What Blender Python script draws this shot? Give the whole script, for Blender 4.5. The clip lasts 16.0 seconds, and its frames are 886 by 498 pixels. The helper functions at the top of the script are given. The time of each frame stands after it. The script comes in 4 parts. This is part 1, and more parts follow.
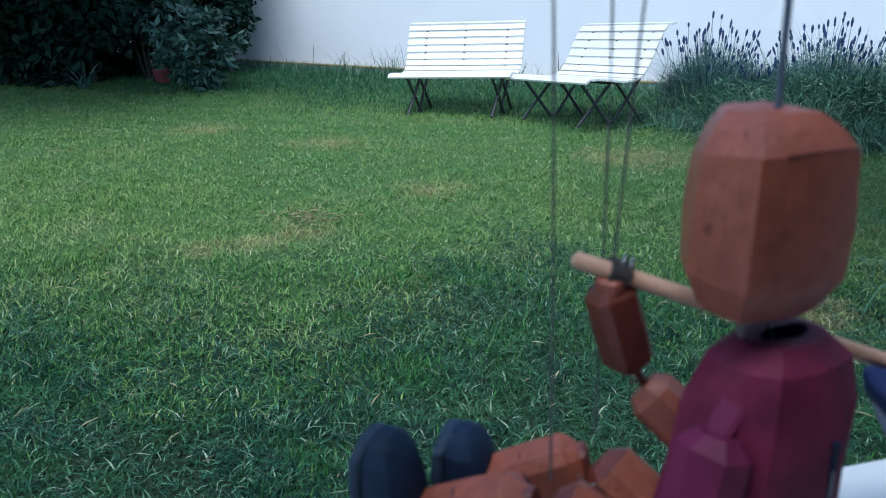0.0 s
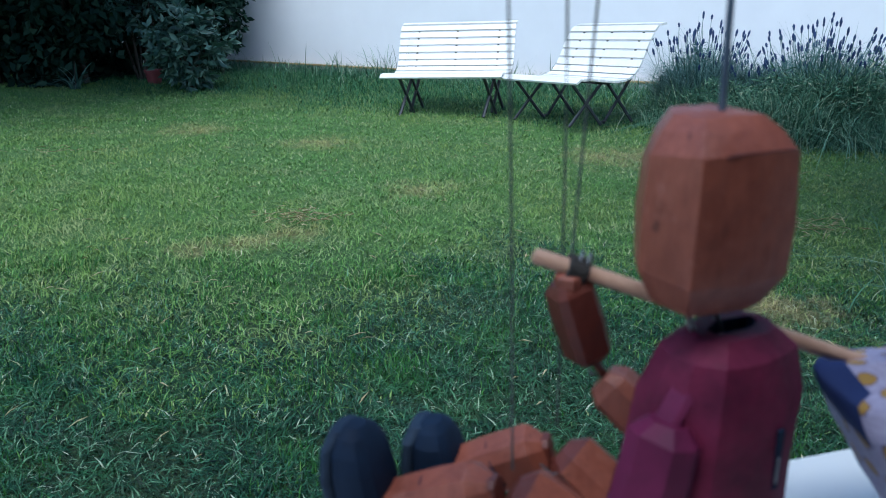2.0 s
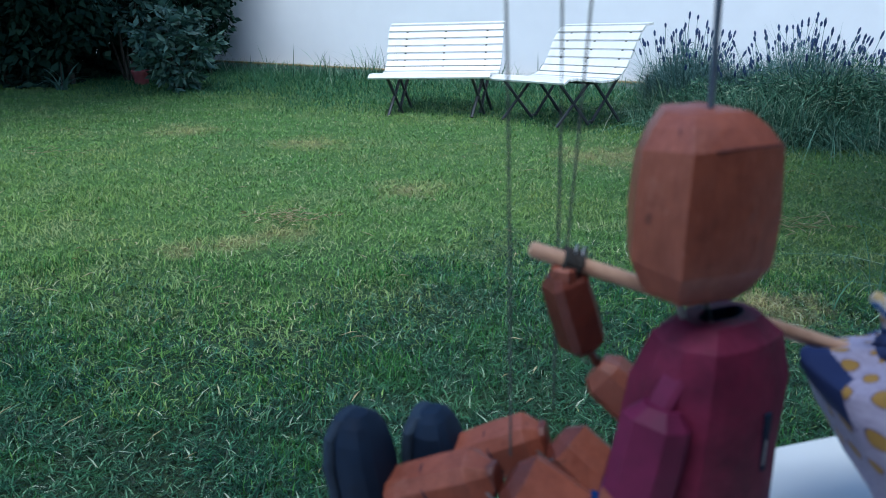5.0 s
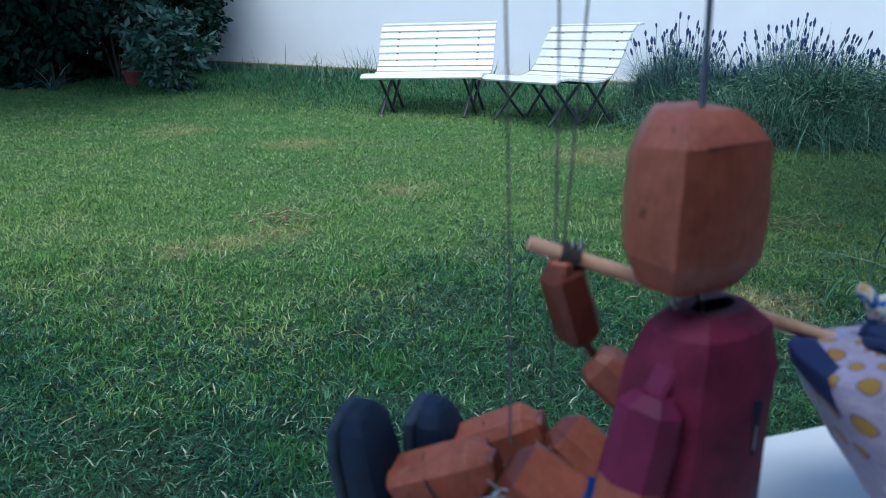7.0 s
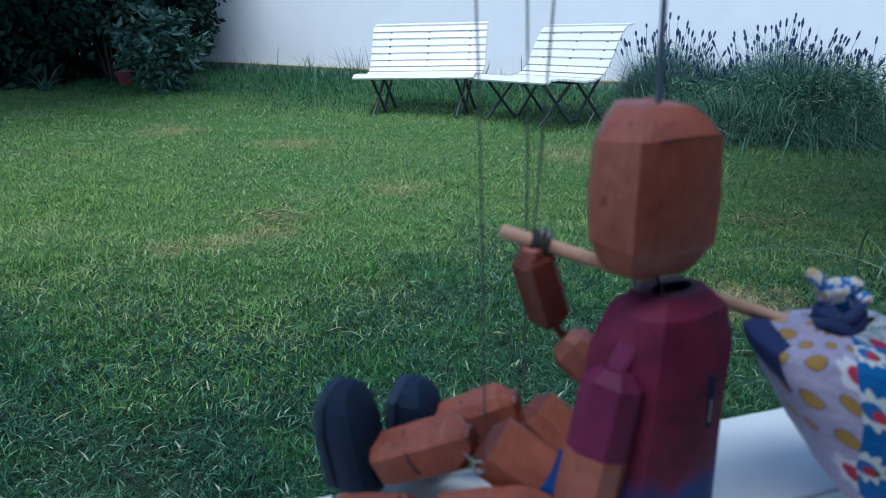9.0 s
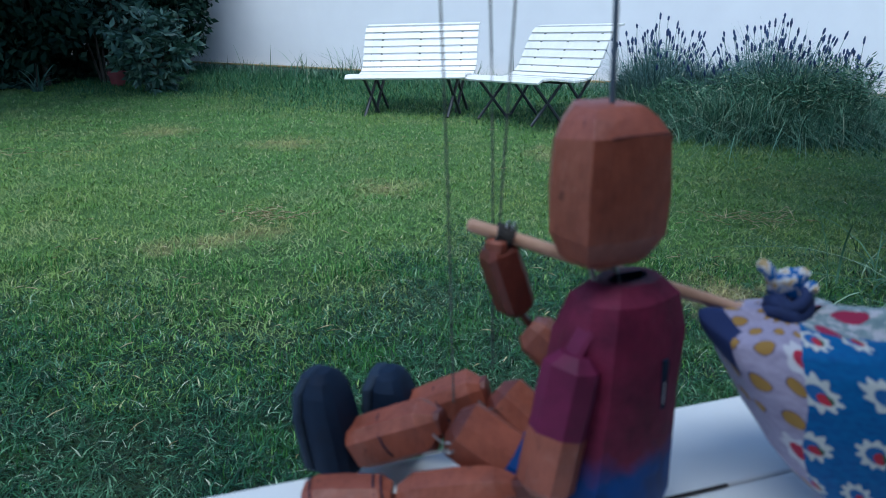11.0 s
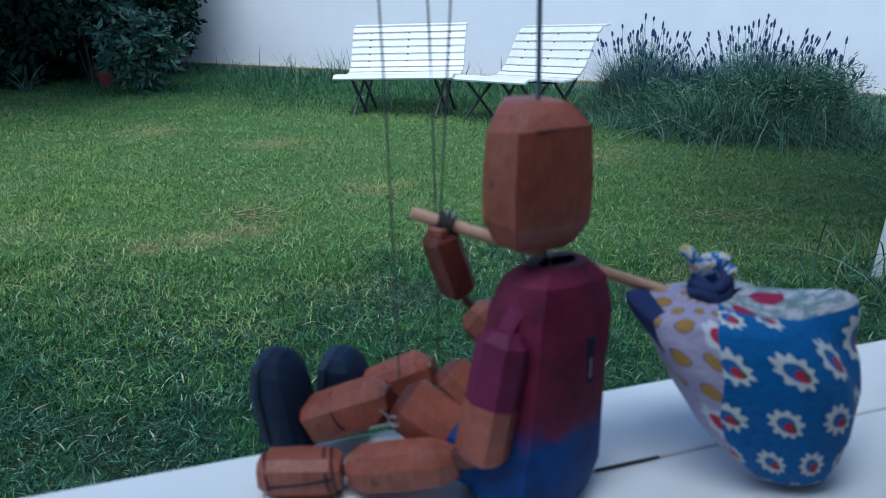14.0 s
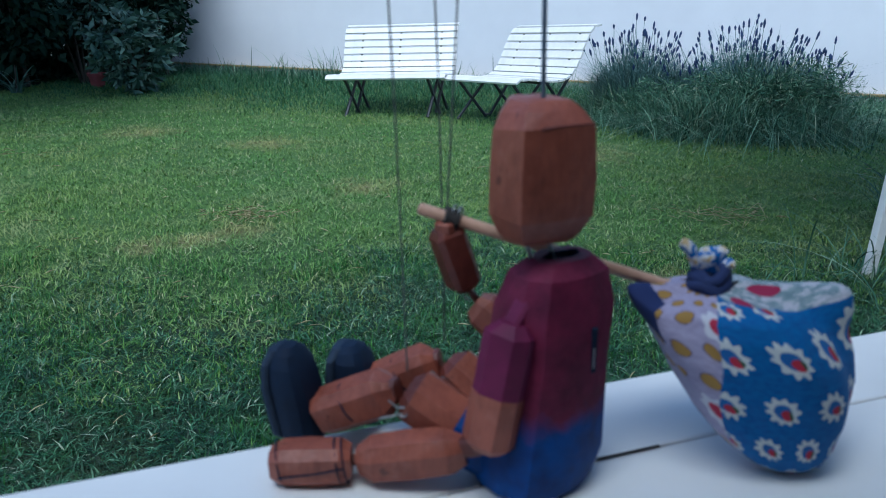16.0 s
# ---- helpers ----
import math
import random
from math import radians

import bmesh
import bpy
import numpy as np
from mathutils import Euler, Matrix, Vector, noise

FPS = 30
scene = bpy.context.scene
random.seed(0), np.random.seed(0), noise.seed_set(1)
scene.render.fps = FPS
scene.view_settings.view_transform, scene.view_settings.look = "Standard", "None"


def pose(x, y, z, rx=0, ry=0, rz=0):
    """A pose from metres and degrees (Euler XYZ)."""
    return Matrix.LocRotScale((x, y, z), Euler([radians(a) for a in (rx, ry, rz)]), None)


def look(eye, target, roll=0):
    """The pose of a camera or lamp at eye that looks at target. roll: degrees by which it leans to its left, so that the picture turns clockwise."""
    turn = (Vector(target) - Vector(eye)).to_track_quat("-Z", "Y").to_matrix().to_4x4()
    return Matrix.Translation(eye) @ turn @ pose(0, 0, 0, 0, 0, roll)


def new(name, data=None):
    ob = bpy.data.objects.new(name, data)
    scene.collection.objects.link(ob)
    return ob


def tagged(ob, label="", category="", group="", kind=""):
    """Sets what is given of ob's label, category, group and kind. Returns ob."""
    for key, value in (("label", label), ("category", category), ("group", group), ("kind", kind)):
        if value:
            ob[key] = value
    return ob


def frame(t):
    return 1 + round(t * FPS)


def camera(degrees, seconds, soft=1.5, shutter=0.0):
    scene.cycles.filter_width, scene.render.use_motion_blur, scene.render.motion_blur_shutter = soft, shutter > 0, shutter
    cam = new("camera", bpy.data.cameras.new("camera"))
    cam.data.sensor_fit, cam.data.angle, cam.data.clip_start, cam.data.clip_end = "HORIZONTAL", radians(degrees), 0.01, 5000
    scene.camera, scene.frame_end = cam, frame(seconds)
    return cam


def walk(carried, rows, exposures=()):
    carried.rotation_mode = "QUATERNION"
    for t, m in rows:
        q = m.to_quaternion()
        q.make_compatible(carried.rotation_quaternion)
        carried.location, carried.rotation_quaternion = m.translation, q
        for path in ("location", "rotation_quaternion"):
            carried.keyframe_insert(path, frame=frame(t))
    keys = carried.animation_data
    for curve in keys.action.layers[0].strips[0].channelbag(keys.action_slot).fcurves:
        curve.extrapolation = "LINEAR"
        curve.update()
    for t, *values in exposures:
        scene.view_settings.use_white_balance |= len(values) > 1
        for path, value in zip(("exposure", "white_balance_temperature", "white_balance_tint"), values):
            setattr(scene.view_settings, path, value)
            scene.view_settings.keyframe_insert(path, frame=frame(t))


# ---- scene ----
cam = camera(57, 16.0, soft=1.0)
cam.data.dof.use_dof, cam.data.dof.focus_distance, cam.data.dof.aperture_fstop = True, 8.0, 7.0
PATH = [
    (0.0, pose(-0.0151, 0.0953, 1.4879, 71.902, 0, 2.125)),
    (0.5, pose(0.0005, 0.0886, 1.4897, 71.900, 0, 2.066)),
    (1.0, pose(0.0143, 0.0816, 1.4916, 71.897, 0, 1.998)),
    (1.5, pose(0.0161, 0.0742, 1.4935, 71.894, 0, 1.869)),
    (2.0, pose(0.0096, 0.0716, 1.4935, 71.898, 0, 1.698)),
    (2.5, pose(0.0013, 0.0689, 1.4936, 71.902, 0, 1.518)),
    (3.0, pose(-0.0002, 0.0663, 1.4936, 71.906, 0, 1.372)),
    (3.5, pose(-0.0054, 0.0636, 1.4936, 71.910, 0, 1.208)),
    (4.0, pose(-0.0006, 0.0584, 1.4942, 71.913, 0, 1.095)),
    (5.2, pose(0.0006, 0.0452, 1.4957, 71.919, 0, 0.771)),
    (6.5, pose(-0.0056, 0.0302, 1.4973, 71.925, 0, 0.383)),
    (7.0, pose(-0.0072, 0.0242, 1.4980, 71.927, 0, 0.237)),
    (7.5, pose(-0.0023, 0.0123, 1.4990, 71.931, 0, 0.125)),
    (8.0, pose(0.0000, 0.0000, 1.5000, 71.934, 0, -0.000)),
    (8.5, pose(-0.0004, -0.0128, 1.5011, 71.938, 0, -0.139)),
    (9.0, pose(0.0074, -0.0262, 1.5022, 71.942, 0, -0.236)),
    (10.2, pose(0.0226, -0.0509, 1.5057, 71.942, 0, -0.488)),
    (11.5, pose(0.0344, -0.0798, 1.5097, 71.942, 0, -0.783)),
    (12.0, pose(0.0375, -0.0916, 1.5114, 71.942, 0, -0.904)),
    (12.5, pose(0.0469, -0.1039, 1.5131, 71.942, 0, -0.993)),
    (13.0, pose(0.0580, -0.1122, 1.5130, 71.949, 0, -1.074)),
    (13.5, pose(0.0714, -0.1208, 1.5129, 71.956, 0, -1.143)),
    (14.0, pose(0.0798, -0.1295, 1.5128, 71.963, 0, -1.237)),
    (14.5, pose(0.0951, -0.1386, 1.5127, 71.970, 0, -1.297)),
    (15.0, pose(0.0864, -0.1434, 1.5132, 71.972, 0, -1.476)),
    (15.5, pose(0.0684, -0.1478, 1.5138, 71.973, 0, -1.700)),
    (16.0, pose(0.0629, -0.1528, 1.5144, 71.974, 0, -1.863)),
]
walk(cam, PATH, exposures=[(0.0, 0.44, 5440, 2), (8.0, 0.35, 5370, 2), (16.0, 0.2, 5320, 2)])

# ---------------------------------------------------------------- light
world = bpy.data.worlds.new("evening_sky")
scene.world = world
world.use_nodes = True
wn = world.node_tree.nodes
sky = wn.new("ShaderNodeTexSky")
sky.sky_type, sky.sun_disc = "NISHITA", False
sky.sun_elevation, sky.sun_rotation = radians(60), radians(200)
sky.dust_density, sky.ozone_density = 1.5, 2.0
world.node_tree.links.new(sky.outputs[0], wn["Background"].inputs[0])
wn["Background"].inputs[1].default_value = 0.15
sun = new("sun", bpy.data.lights.new("sun", "SUN"))
sun.data.energy, sun.data.angle, sun.data.color = 2.2, radians(40), (1.0, 0.98, 0.94)
sun.matrix_world = look((0, 0, 20), (4, 10.5, 0))


# ---------------------------------------------------------------- node helpers
class Nodes:
    """A small wrapper to write materials briefly."""

    def __init__(self, name):
        self.m = bpy.data.materials.new(name)
        self.m.use_nodes = True
        self.t = self.m.node_tree
        self.b = self.t.nodes["Principled BSDF"]

    def n(self, kind, **kw):
        node = self.t.nodes.new("ShaderNode" + kind)
        for key, value in kw.items():
            if key in node.inputs.keys():
                self.put(node.inputs[key], value)
        return node

    def put(self, socket, value):
        if isinstance(value, bpy.types.NodeSocket):
            self.t.links.new(value, socket)
        else:
            socket.default_value = value

    def math(self, op, a, b=0.0, clamp=False):
        node = self.t.nodes.new("ShaderNodeMath")
        node.operation, node.use_clamp = op, clamp
        self.put(node.inputs[0], a)
        self.put(node.inputs[1], b)
        return node.outputs[0]

    def mix(self, fac, a, b):
        node = self.t.nodes.new("ShaderNodeMix")
        node.data_type = "RGBA"
        self.put(node.inputs[0], fac)
        self.put(node.inputs[6], a)
        self.put(node.inputs[7], b)
        return node.outputs[2]

    def noise(self, vector, scale, detail=4.0, rough=0.6):
        node = self.n("TexNoise", Scale=scale, Detail=detail, Roughness=rough)
        self.put(node.inputs["Vector"], vector)
        return node.outputs[0]

    def ramp(self, fac, *stops):
        node = self.t.nodes.new("ShaderNodeValToRGB")
        el = node.color_ramp.elements
        while len(el) < len(stops):
            el.new(0.5)
        for e, (p, c) in zip(el, stops):
            e.position = p
            e.color = (*c, 1) if len(c) == 3 else c
        self.put(node.inputs[0], fac)
        return node.outputs[0]

    def bump(self, height, strength=0.3, distance=0.01):
        node = self.n("Bump", Strength=strength, Distance=distance)
        self.put(node.inputs["Height"], height)
        self.put(self.b.inputs["Normal"], node.outputs[0])

    def coord(self, which="Object"):
        return self.t.nodes.new("ShaderNodeTexCoord").outputs[which]

    def position(self):
        return self.t.nodes.new("ShaderNodeNewGeometry").outputs["Position"]

    def island(self):
        return self.t.nodes.new("ShaderNodeNewGeometry").outputs["Random Per Island"]

    def done(self, color, rough=0.6, metal=0.0, **kw):
        self.put(self.b.inputs["Base Color"], color if isinstance(color, bpy.types.NodeSocket) else (*color, 1))
        self.put(self.b.inputs["Roughness"], rough)
        self.put(self.b.inputs["Metallic"], metal)
        for key, value in kw.items():
            self.put(self.b.inputs[key.replace("_", " ")], value)
        return self.m


def mottled(name, dark, light, scale=40.0, rough=0.6, bump=0.2, stretch=(1, 1, 1), metal=0.0, **kw):
    """A surface that varies between two tones, coarsely and finely."""
    k = Nodes(name)
    mp = k.n("Mapping", Scale=stretch)
    k.put(mp.inputs["Vector"], k.coord())
    v = mp.outputs[0]
    big, fine = k.noise(v, scale * 0.2, 3), k.noise(v, scale, 6)
    f = k.math("ADD", k.math("MULTIPLY", big, 0.55), k.math("MULTIPLY", fine, 0.45))
    col = k.ramp(f, (0.32, dark), (0.66, light))
    k.bump(fine, bump, 0.003)
    return k.done(col, k.math("ADD", k.math("MULTIPLY", fine, 0.25), rough - 0.12), metal, **kw)


def leafy(name, stops, rough=0.5, gloss=0.4):
    """Leaves and blades: each one its own tone."""
    k = Nodes(name)
    return k.done(k.ramp(k.island(), *stops), rough, 0.0, Specular_IOR_Level=gloss)


PURPLE = mottled("maroon_paint", (0.085, 0.006, 0.036), (0.185, 0.016, 0.072), 50, 0.6, 0.2, Specular_IOR_Level=0.3)
BLUE = mottled("blue_paint", (0.001, 0.026, 0.14), (0.003, 0.064, 0.27), 50, 0.6, 0.2, Specular_IOR_Level=0.28)
SHOE = mottled("black_paint", (0.003, 0.009, 0.025), (0.009, 0.023, 0.056), 60, 0.75, 0.2, Specular_IOR_Level=0.25)
DOWEL = mottled("pale_dowel_wood", (0.46, 0.25, 0.16), (0.66, 0.42, 0.3), 60, 0.5, 0.2, (1, 1, 1))
SOLE = mottled("slate_sole", (0.012, 0.022, 0.045), (0.03, 0.05, 0.085), 60, 0.7, 0.2, Specular_IOR_Level=0.25)
STEEL = mottled("dull_steel", (0.25, 0.25, 0.26), (0.45, 0.45, 0.46), 80, 0.4, 0.1, metal=0.9)
WIRE = mottled("dark_wire", (0.05, 0.075, 0.12), (0.1, 0.14, 0.2), 80, 0.5, 0.1)
THREAD = mottled("dark_thread", (0.04, 0.05, 0.05), (0.09, 0.1, 0.1), 200, 0.8, 0.1)


def carved_wood(name, dark, light, pale):
    """Hand-cut stained wood: grain along the block, knife marks, handled stains."""
    k = Nodes(name)
    o = k.coord()
    mp = k.n("Mapping", Scale=(1, 1, 0.22))
    k.put(mp.inputs["Vector"], o)
    grain, stain, fleck = k.noise(mp.outputs[0], 170, 6, 0.7), k.noise(o, 19, 4), k.noise(o, 90, 3)
    f = k.math("ADD", k.math("MULTIPLY", stain, 0.6), k.math("MULTIPLY", grain, 0.4))
    col = k.ramp(f, (0.34, dark), (0.62, light))
    worn = k.ramp(k.noise(o, 33, 5, 0.7), (0.56, (0, 0, 0)), (0.72, (0.5, 0.5, 0.5)))
    col = k.mix(worn, col, (*pale, 1))
    spot = k.ramp(k.noise(o, 62, 2), (0.68, (0, 0, 0)), (0.74, (0.6, 0.6, 0.6)))
    col = k.mix(spot, col, (dark[0] * 0.35, dark[1] * 0.4, dark[2] * 0.6, 1))
    h = k.math("ADD", k.math("MULTIPLY", grain, 0.5), k.math("MULTIPLY", k.noise(o, 45, 2), 1.4))
    k.bump(h, 0.45, 0.003)
    return k.done(col, k.math("ADD", k.math("MULTIPLY", fleck, 0.25), 0.34), 0.0)


WOOD = carved_wood("stained_wood", (0.165, 0.042, 0.026), (0.345, 0.1, 0.06), (0.42, 0.17, 0.125))
WOOD_DARK = carved_wood("dark_and_shaded_wood", (0.075, 0.016, 0.011), (0.16, 0.036, 0.022), (0.2, 0.06, 0.04))


def body_paint():
    k = Nodes("maroon_and_blue_paint")
    o = k.coord()
    sep = k.t.nodes.new("ShaderNodeSeparateXYZ")
    k.put(sep.inputs[0], o)
    fine, slow = k.noise(o, 120, 5), k.noise(o, 14, 3)
    maroon = k.ramp(k.noise(o, 26, 5), (0.34, (0.075, 0.005, 0.026)), (0.66, (0.165, 0.014, 0.05)))
    blue = k.ramp(k.noise(o, 30, 5), (0.34, (0.001, 0.024, 0.13)), (0.66, (0.002, 0.06, 0.26)))
    level = k.math("ADD", sep.outputs[2], k.math("MULTIPLY", k.math("SUBTRACT", slow, 0.5), -0.085))
    level = k.math("ADD", level, k.math("MULTIPLY", k.math("SUBTRACT", fine, 0.5), 0.012))
    f = k.math("DIVIDE", k.math("SUBTRACT", level, 1.076), 0.024, True)
    col = k.mix(f, blue, maroon)
    k.bump(k.math("ADD", fine, k.math("MULTIPLY", k.noise(o, 40, 2), 1.2)), 0.35, 0.003)
    return k.done(col, k.math("ADD", k.math("MULTIPLY", fine, 0.25), 0.5), 0.0, Specular_IOR_Level=0.28)


BODY = body_paint()
WHITE_WALL = mottled("white_render", (0.78, 0.775, 0.82), (0.865, 0.86, 0.9), 1.6, 0.85, 0.3)
PLINTH = mottled("weathered_plinth", (0.22, 0.24, 0.25), (0.45, 0.46, 0.45), 6, 0.85, 0.4)
CAPPING = mottled("ochre_capping", (0.22, 0.15, 0.06), (0.45, 0.33, 0.16), 6, 0.85, 0.4)
SLAT = mottled("white_bench_paint", (0.74, 0.72, 0.69), (0.88, 0.86, 0.83), 14, 0.45, 0.1)
IRON = mottled("dark_iron", (0.012, 0.016, 0.022), (0.035, 0.04, 0.05), 40, 0.5, 0.2)
SILL = mottled("white_gloss_paint", (0.83, 0.82, 0.795), (0.91, 0.9, 0.875), 9, 0.35, 0.08)
NEAR_BLACK = mottled("near_black", (0.02, 0.02, 0.02), (0.06, 0.05, 0.045), 80, 0.9, 0.2)
TERRACOTTA = mottled("terracotta", (0.14, 0.028, 0.034), (0.22, 0.05, 0.055), 20, 0.8, 0.2)
BARK = mottled("bark", (0.02, 0.017, 0.013), (0.06, 0.05, 0.038), 25, 0.9, 0.6, (1, 1, 0.3))
# Kept dark so the unseen porch throws little light on the puppet.
PORCH = mottled("unseen_porch_dark", (0.1, 0.09, 0.08), (0.16, 0.145, 0.13), 2, 0.9, 0.2)
STRAW = leafy("dry_straw", ((0.0, (0.32, 0.26, 0.14)), (1.0, (0.55, 0.48, 0.3))), 0.8)
DRY = ((-2.9, 8.7, 0.55), (-1.45, 8.0, 0.5), (-0.36, 6.1, 0.42), (1.5, 7.4, 0.8), (-1.58, 4.62, 0.24), (-1.33, 4.75, 0.3), (-1.1, 4.95, 0.3), (1.5, 3.75, 0.45), (1.2, 7.4, 0.5))


def with_dry_spots(k, col, tone):
    """Worn, yellowed spots of the lawn, uneven at the rim."""
    p = k.position()
    wob = k.math("MULTIPLY", k.math("SUBTRACT", k.noise(p, 7.0, 6, 0.75), 0.45), 3.2)
    total = None
    for x, y, r in DRY:
        d = k.n("VectorMath")
        d.operation = "DISTANCE"
        k.put(d.inputs[0], p)
        d.inputs[1].default_value = (x, y, 0)
        f = k.math("SUBTRACT", 1.0, k.math("ADD", k.math("DIVIDE", d.outputs["Value"], r), wob), True)
        total = f if total is None else k.math("MAXIMUM", total, f)
    return k.mix(k.math("MULTIPLY", total, 0.62), col, (*tone, 1))


def lawn_material(name, stops, lush, dry):
    k = Nodes(name)
    p = k.position()
    col = k.ramp(k.island(), *stops)
    slow = k.ramp(k.noise(p, 0.5, 4), (0.42, (0, 0, 0)), (0.64, (1, 1, 1)))
    col = k.mix(k.math("MULTIPLY", slow, dry), col, (0.235, 0.29, 0.066, 1))
    deep = k.ramp(k.noise(p, 2.3, 3), (0.5, (0, 0, 0)), (0.66, (1, 1, 1)))
    col = k.mix(k.math("MULTIPLY", deep, lush), col, (0.065, 0.2, 0.03, 1))
    thin = k.ramp(k.noise(p, 1.7, 5, 0.65), (0.5, (0, 0, 0)), (0.7, (1, 1, 1)))
    col = k.mix(k.math("MULTIPLY", thin, dry), col, (0.3, 0.33, 0.15, 1))
    return k.done(with_dry_spots(k, col, (0.5, 0.4, 0.19)), 0.5, 0.0, Specular_IOR_Level=0.28)


GRASS = lawn_material("lawn_blades", ((0.0, (0.06, 0.145, 0.03)), (0.4, (0.114, 0.245, 0.048)), (0.76, (0.185, 0.335, 0.08)), (0.92, (0.31, 0.43, 0.165)), (0.975, (0.46, 0.47, 0.26)), (1.0, (0.56, 0.55, 0.36))), 0.4, 0.62)
# Coarse grass, darkened for the house shade; its lighter stops stand for glints.
COARSE = lawn_material("shaded_coarse_blades", ((0.0, (0.0015, 0.011, 0.006)), (0.35, (0.0065, 0.038, 0.02)), (0.68, (0.02, 0.086, 0.042)), (0.86, (0.055, 0.165, 0.085)), (0.965, (0.15, 0.28, 0.165)), (0.992, (0.34, 0.42, 0.3)), (1.0, (0.52, 0.55, 0.43))), 0.25, 0.05)
LUSH = leafy("fresh_grass_blades", ((0.0, (0.012, 0.062, 0.01)), (0.5, (0.035, 0.14, 0.022)), (0.9, (0.085, 0.24, 0.045)), (1.0, (0.2, 0.36, 0.11))), 0.5, 0.3)
# Darker green for the shaded band of taller grass by the wall.
UNMOWN = leafy("unmown_blades", ((0.0, (0.012, 0.05, 0.024)), (0.6, (0.036, 0.125, 0.053)), (0.93, (0.08, 0.2, 0.085)), (1.0, (0.2, 0.27, 0.14))), 0.6, 0.2)
TALLGRASS = leafy("tall_grass_blades", ((0.0, (0.016, 0.055, 0.035)), (0.5, (0.066, 0.165, 0.1)), (0.85, (0.16, 0.29, 0.18)), (0.96, (0.3, 0.39, 0.26)), (1.0, (0.46, 0.49, 0.34))), 0.6, 0.25)
LAVLEAF = leafy("lavender_leaves", ((0.0, (0.036, 0.085, 0.084)), (0.6, (0.105, 0.2, 0.19)), (1.0, (0.22, 0.33, 0.3))), 0.65, 0.2)
SPIKE = leafy("lavender_flowers", ((0.0, (0.016, 0.036, 0.11)), (1.0, (0.05, 0.09, 0.22))), 0.8)
SHRUBLEAF = leafy("shrub_leaves", ((0.0, (0.024, 0.06, 0.046)), (0.6, (0.06, 0.125, 0.094)), (1.0, (0.15, 0.235, 0.18))), 0.45)
# Leaf colours set below natural foliage, to carry the hedge's deep shade.
HEDGELEAF = leafy("shaded_hedge_leaves", ((0.0, (0.008, 0.021, 0.016)), (0.7, (0.02, 0.045, 0.031)), (1.0, (0.045, 0.08, 0.052))), 0.8, 0.06)


def ground_material():
    k = Nodes("lawn_soil")
    p = k.position()
    big, fine = k.noise(p, 0.7, 4), k.noise(p, 60, 6, 0.7)
    # Soil near the house coloured dark, for shade between the coarse blades.
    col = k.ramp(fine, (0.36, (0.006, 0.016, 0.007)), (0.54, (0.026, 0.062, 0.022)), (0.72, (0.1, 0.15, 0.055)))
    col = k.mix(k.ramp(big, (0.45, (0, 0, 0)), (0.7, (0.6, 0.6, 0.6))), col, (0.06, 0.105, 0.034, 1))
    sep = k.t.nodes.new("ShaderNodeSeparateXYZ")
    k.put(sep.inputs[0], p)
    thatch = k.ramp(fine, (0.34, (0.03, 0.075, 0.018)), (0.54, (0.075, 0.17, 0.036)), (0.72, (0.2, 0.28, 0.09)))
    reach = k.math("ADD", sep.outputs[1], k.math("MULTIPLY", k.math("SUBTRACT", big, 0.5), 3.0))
    # Lighter thatch takes over away from the house.
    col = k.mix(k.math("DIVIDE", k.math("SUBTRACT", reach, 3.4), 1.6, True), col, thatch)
    k.bump(fine, 0.8, 0.03)
    return k.done(with_dry_spots(k, col, (0.3, 0.22, 0.1)), 0.9)


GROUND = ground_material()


# ---------------------------------------------------------------- mesh helpers
def link(name, mesh, mats, parent=None, label=""):
    for m in mats if isinstance(mats, (list, tuple)) else [mats]:
        mesh.materials.append(m)
    ob = new(name, mesh)
    if parent is not None:
        ob.parent = parent
    if label:
        ob["label"] = label
    return ob


def part(name, bm, mats, parent=None, label="", smooth=None):
    """One bmesh as one mesh object, under a thing or a part."""
    bmesh.ops.recalc_face_normals(bm, faces=bm.faces)
    mesh = bpy.data.meshes.new(name)
    bm.to_mesh(mesh)
    bm.free()
    if smooth:
        mesh.shade_smooth()
        mesh.set_sharp_from_angle(angle=radians(smooth))
    return link(name, mesh, mats, parent, label)


def cloud(name, v, f, mats, parent=None, label=""):
    """A mesh of many triangles from number arrays."""
    mesh = bpy.data.meshes.new(name)
    v, f = np.asarray(v, np.float32), np.asarray(f, np.int32)
    mesh.vertices.add(len(v))
    mesh.vertices.foreach_set("co", v.ravel())
    mesh.loops.add(f.size)
    mesh.loops.foreach_set("vertex_index", f.ravel())
    mesh.polygons.add(len(f))
    mesh.polygons.foreach_set("loop_start", np.arange(0, f.size, 3, dtype=np.int32))
    mesh.update(calc_edges=True)
    mesh.validate()
    return link(name, mesh, mats, parent, label)


def empty(name, x, y, z, rz=0):
    ob = new(name)
    ob.empty_display_size = 0.1
    ob.matrix_world = pose(x, y, z, 0, 0, rz)
    return ob


def box(bm, cx, cy, cz, sx, sy, sz, bevel=0.0, m=None, mat=0):
    """A box centred at c with sides s, its edges rounded."""
    made = bmesh.ops.create_cube(bm, size=1.0)["verts"]
    bmesh.ops.scale(bm, vec=(sx, sy, sz), verts=made)
    bmesh.ops.translate(bm, vec=(cx, cy, cz), verts=made)
    if m is not None:
        bmesh.ops.transform(bm, matrix=m, verts=made)
    faces = {f for v in made for f in v.link_faces}
    for f in faces:
        f.material_index = mat
    if bevel:
        edges = list({e for v in made for e in v.link_edges})
        bmesh.ops.bevel(bm, geom=edges, offset=bevel, segments=2, affect="EDGES", profile=0.6)


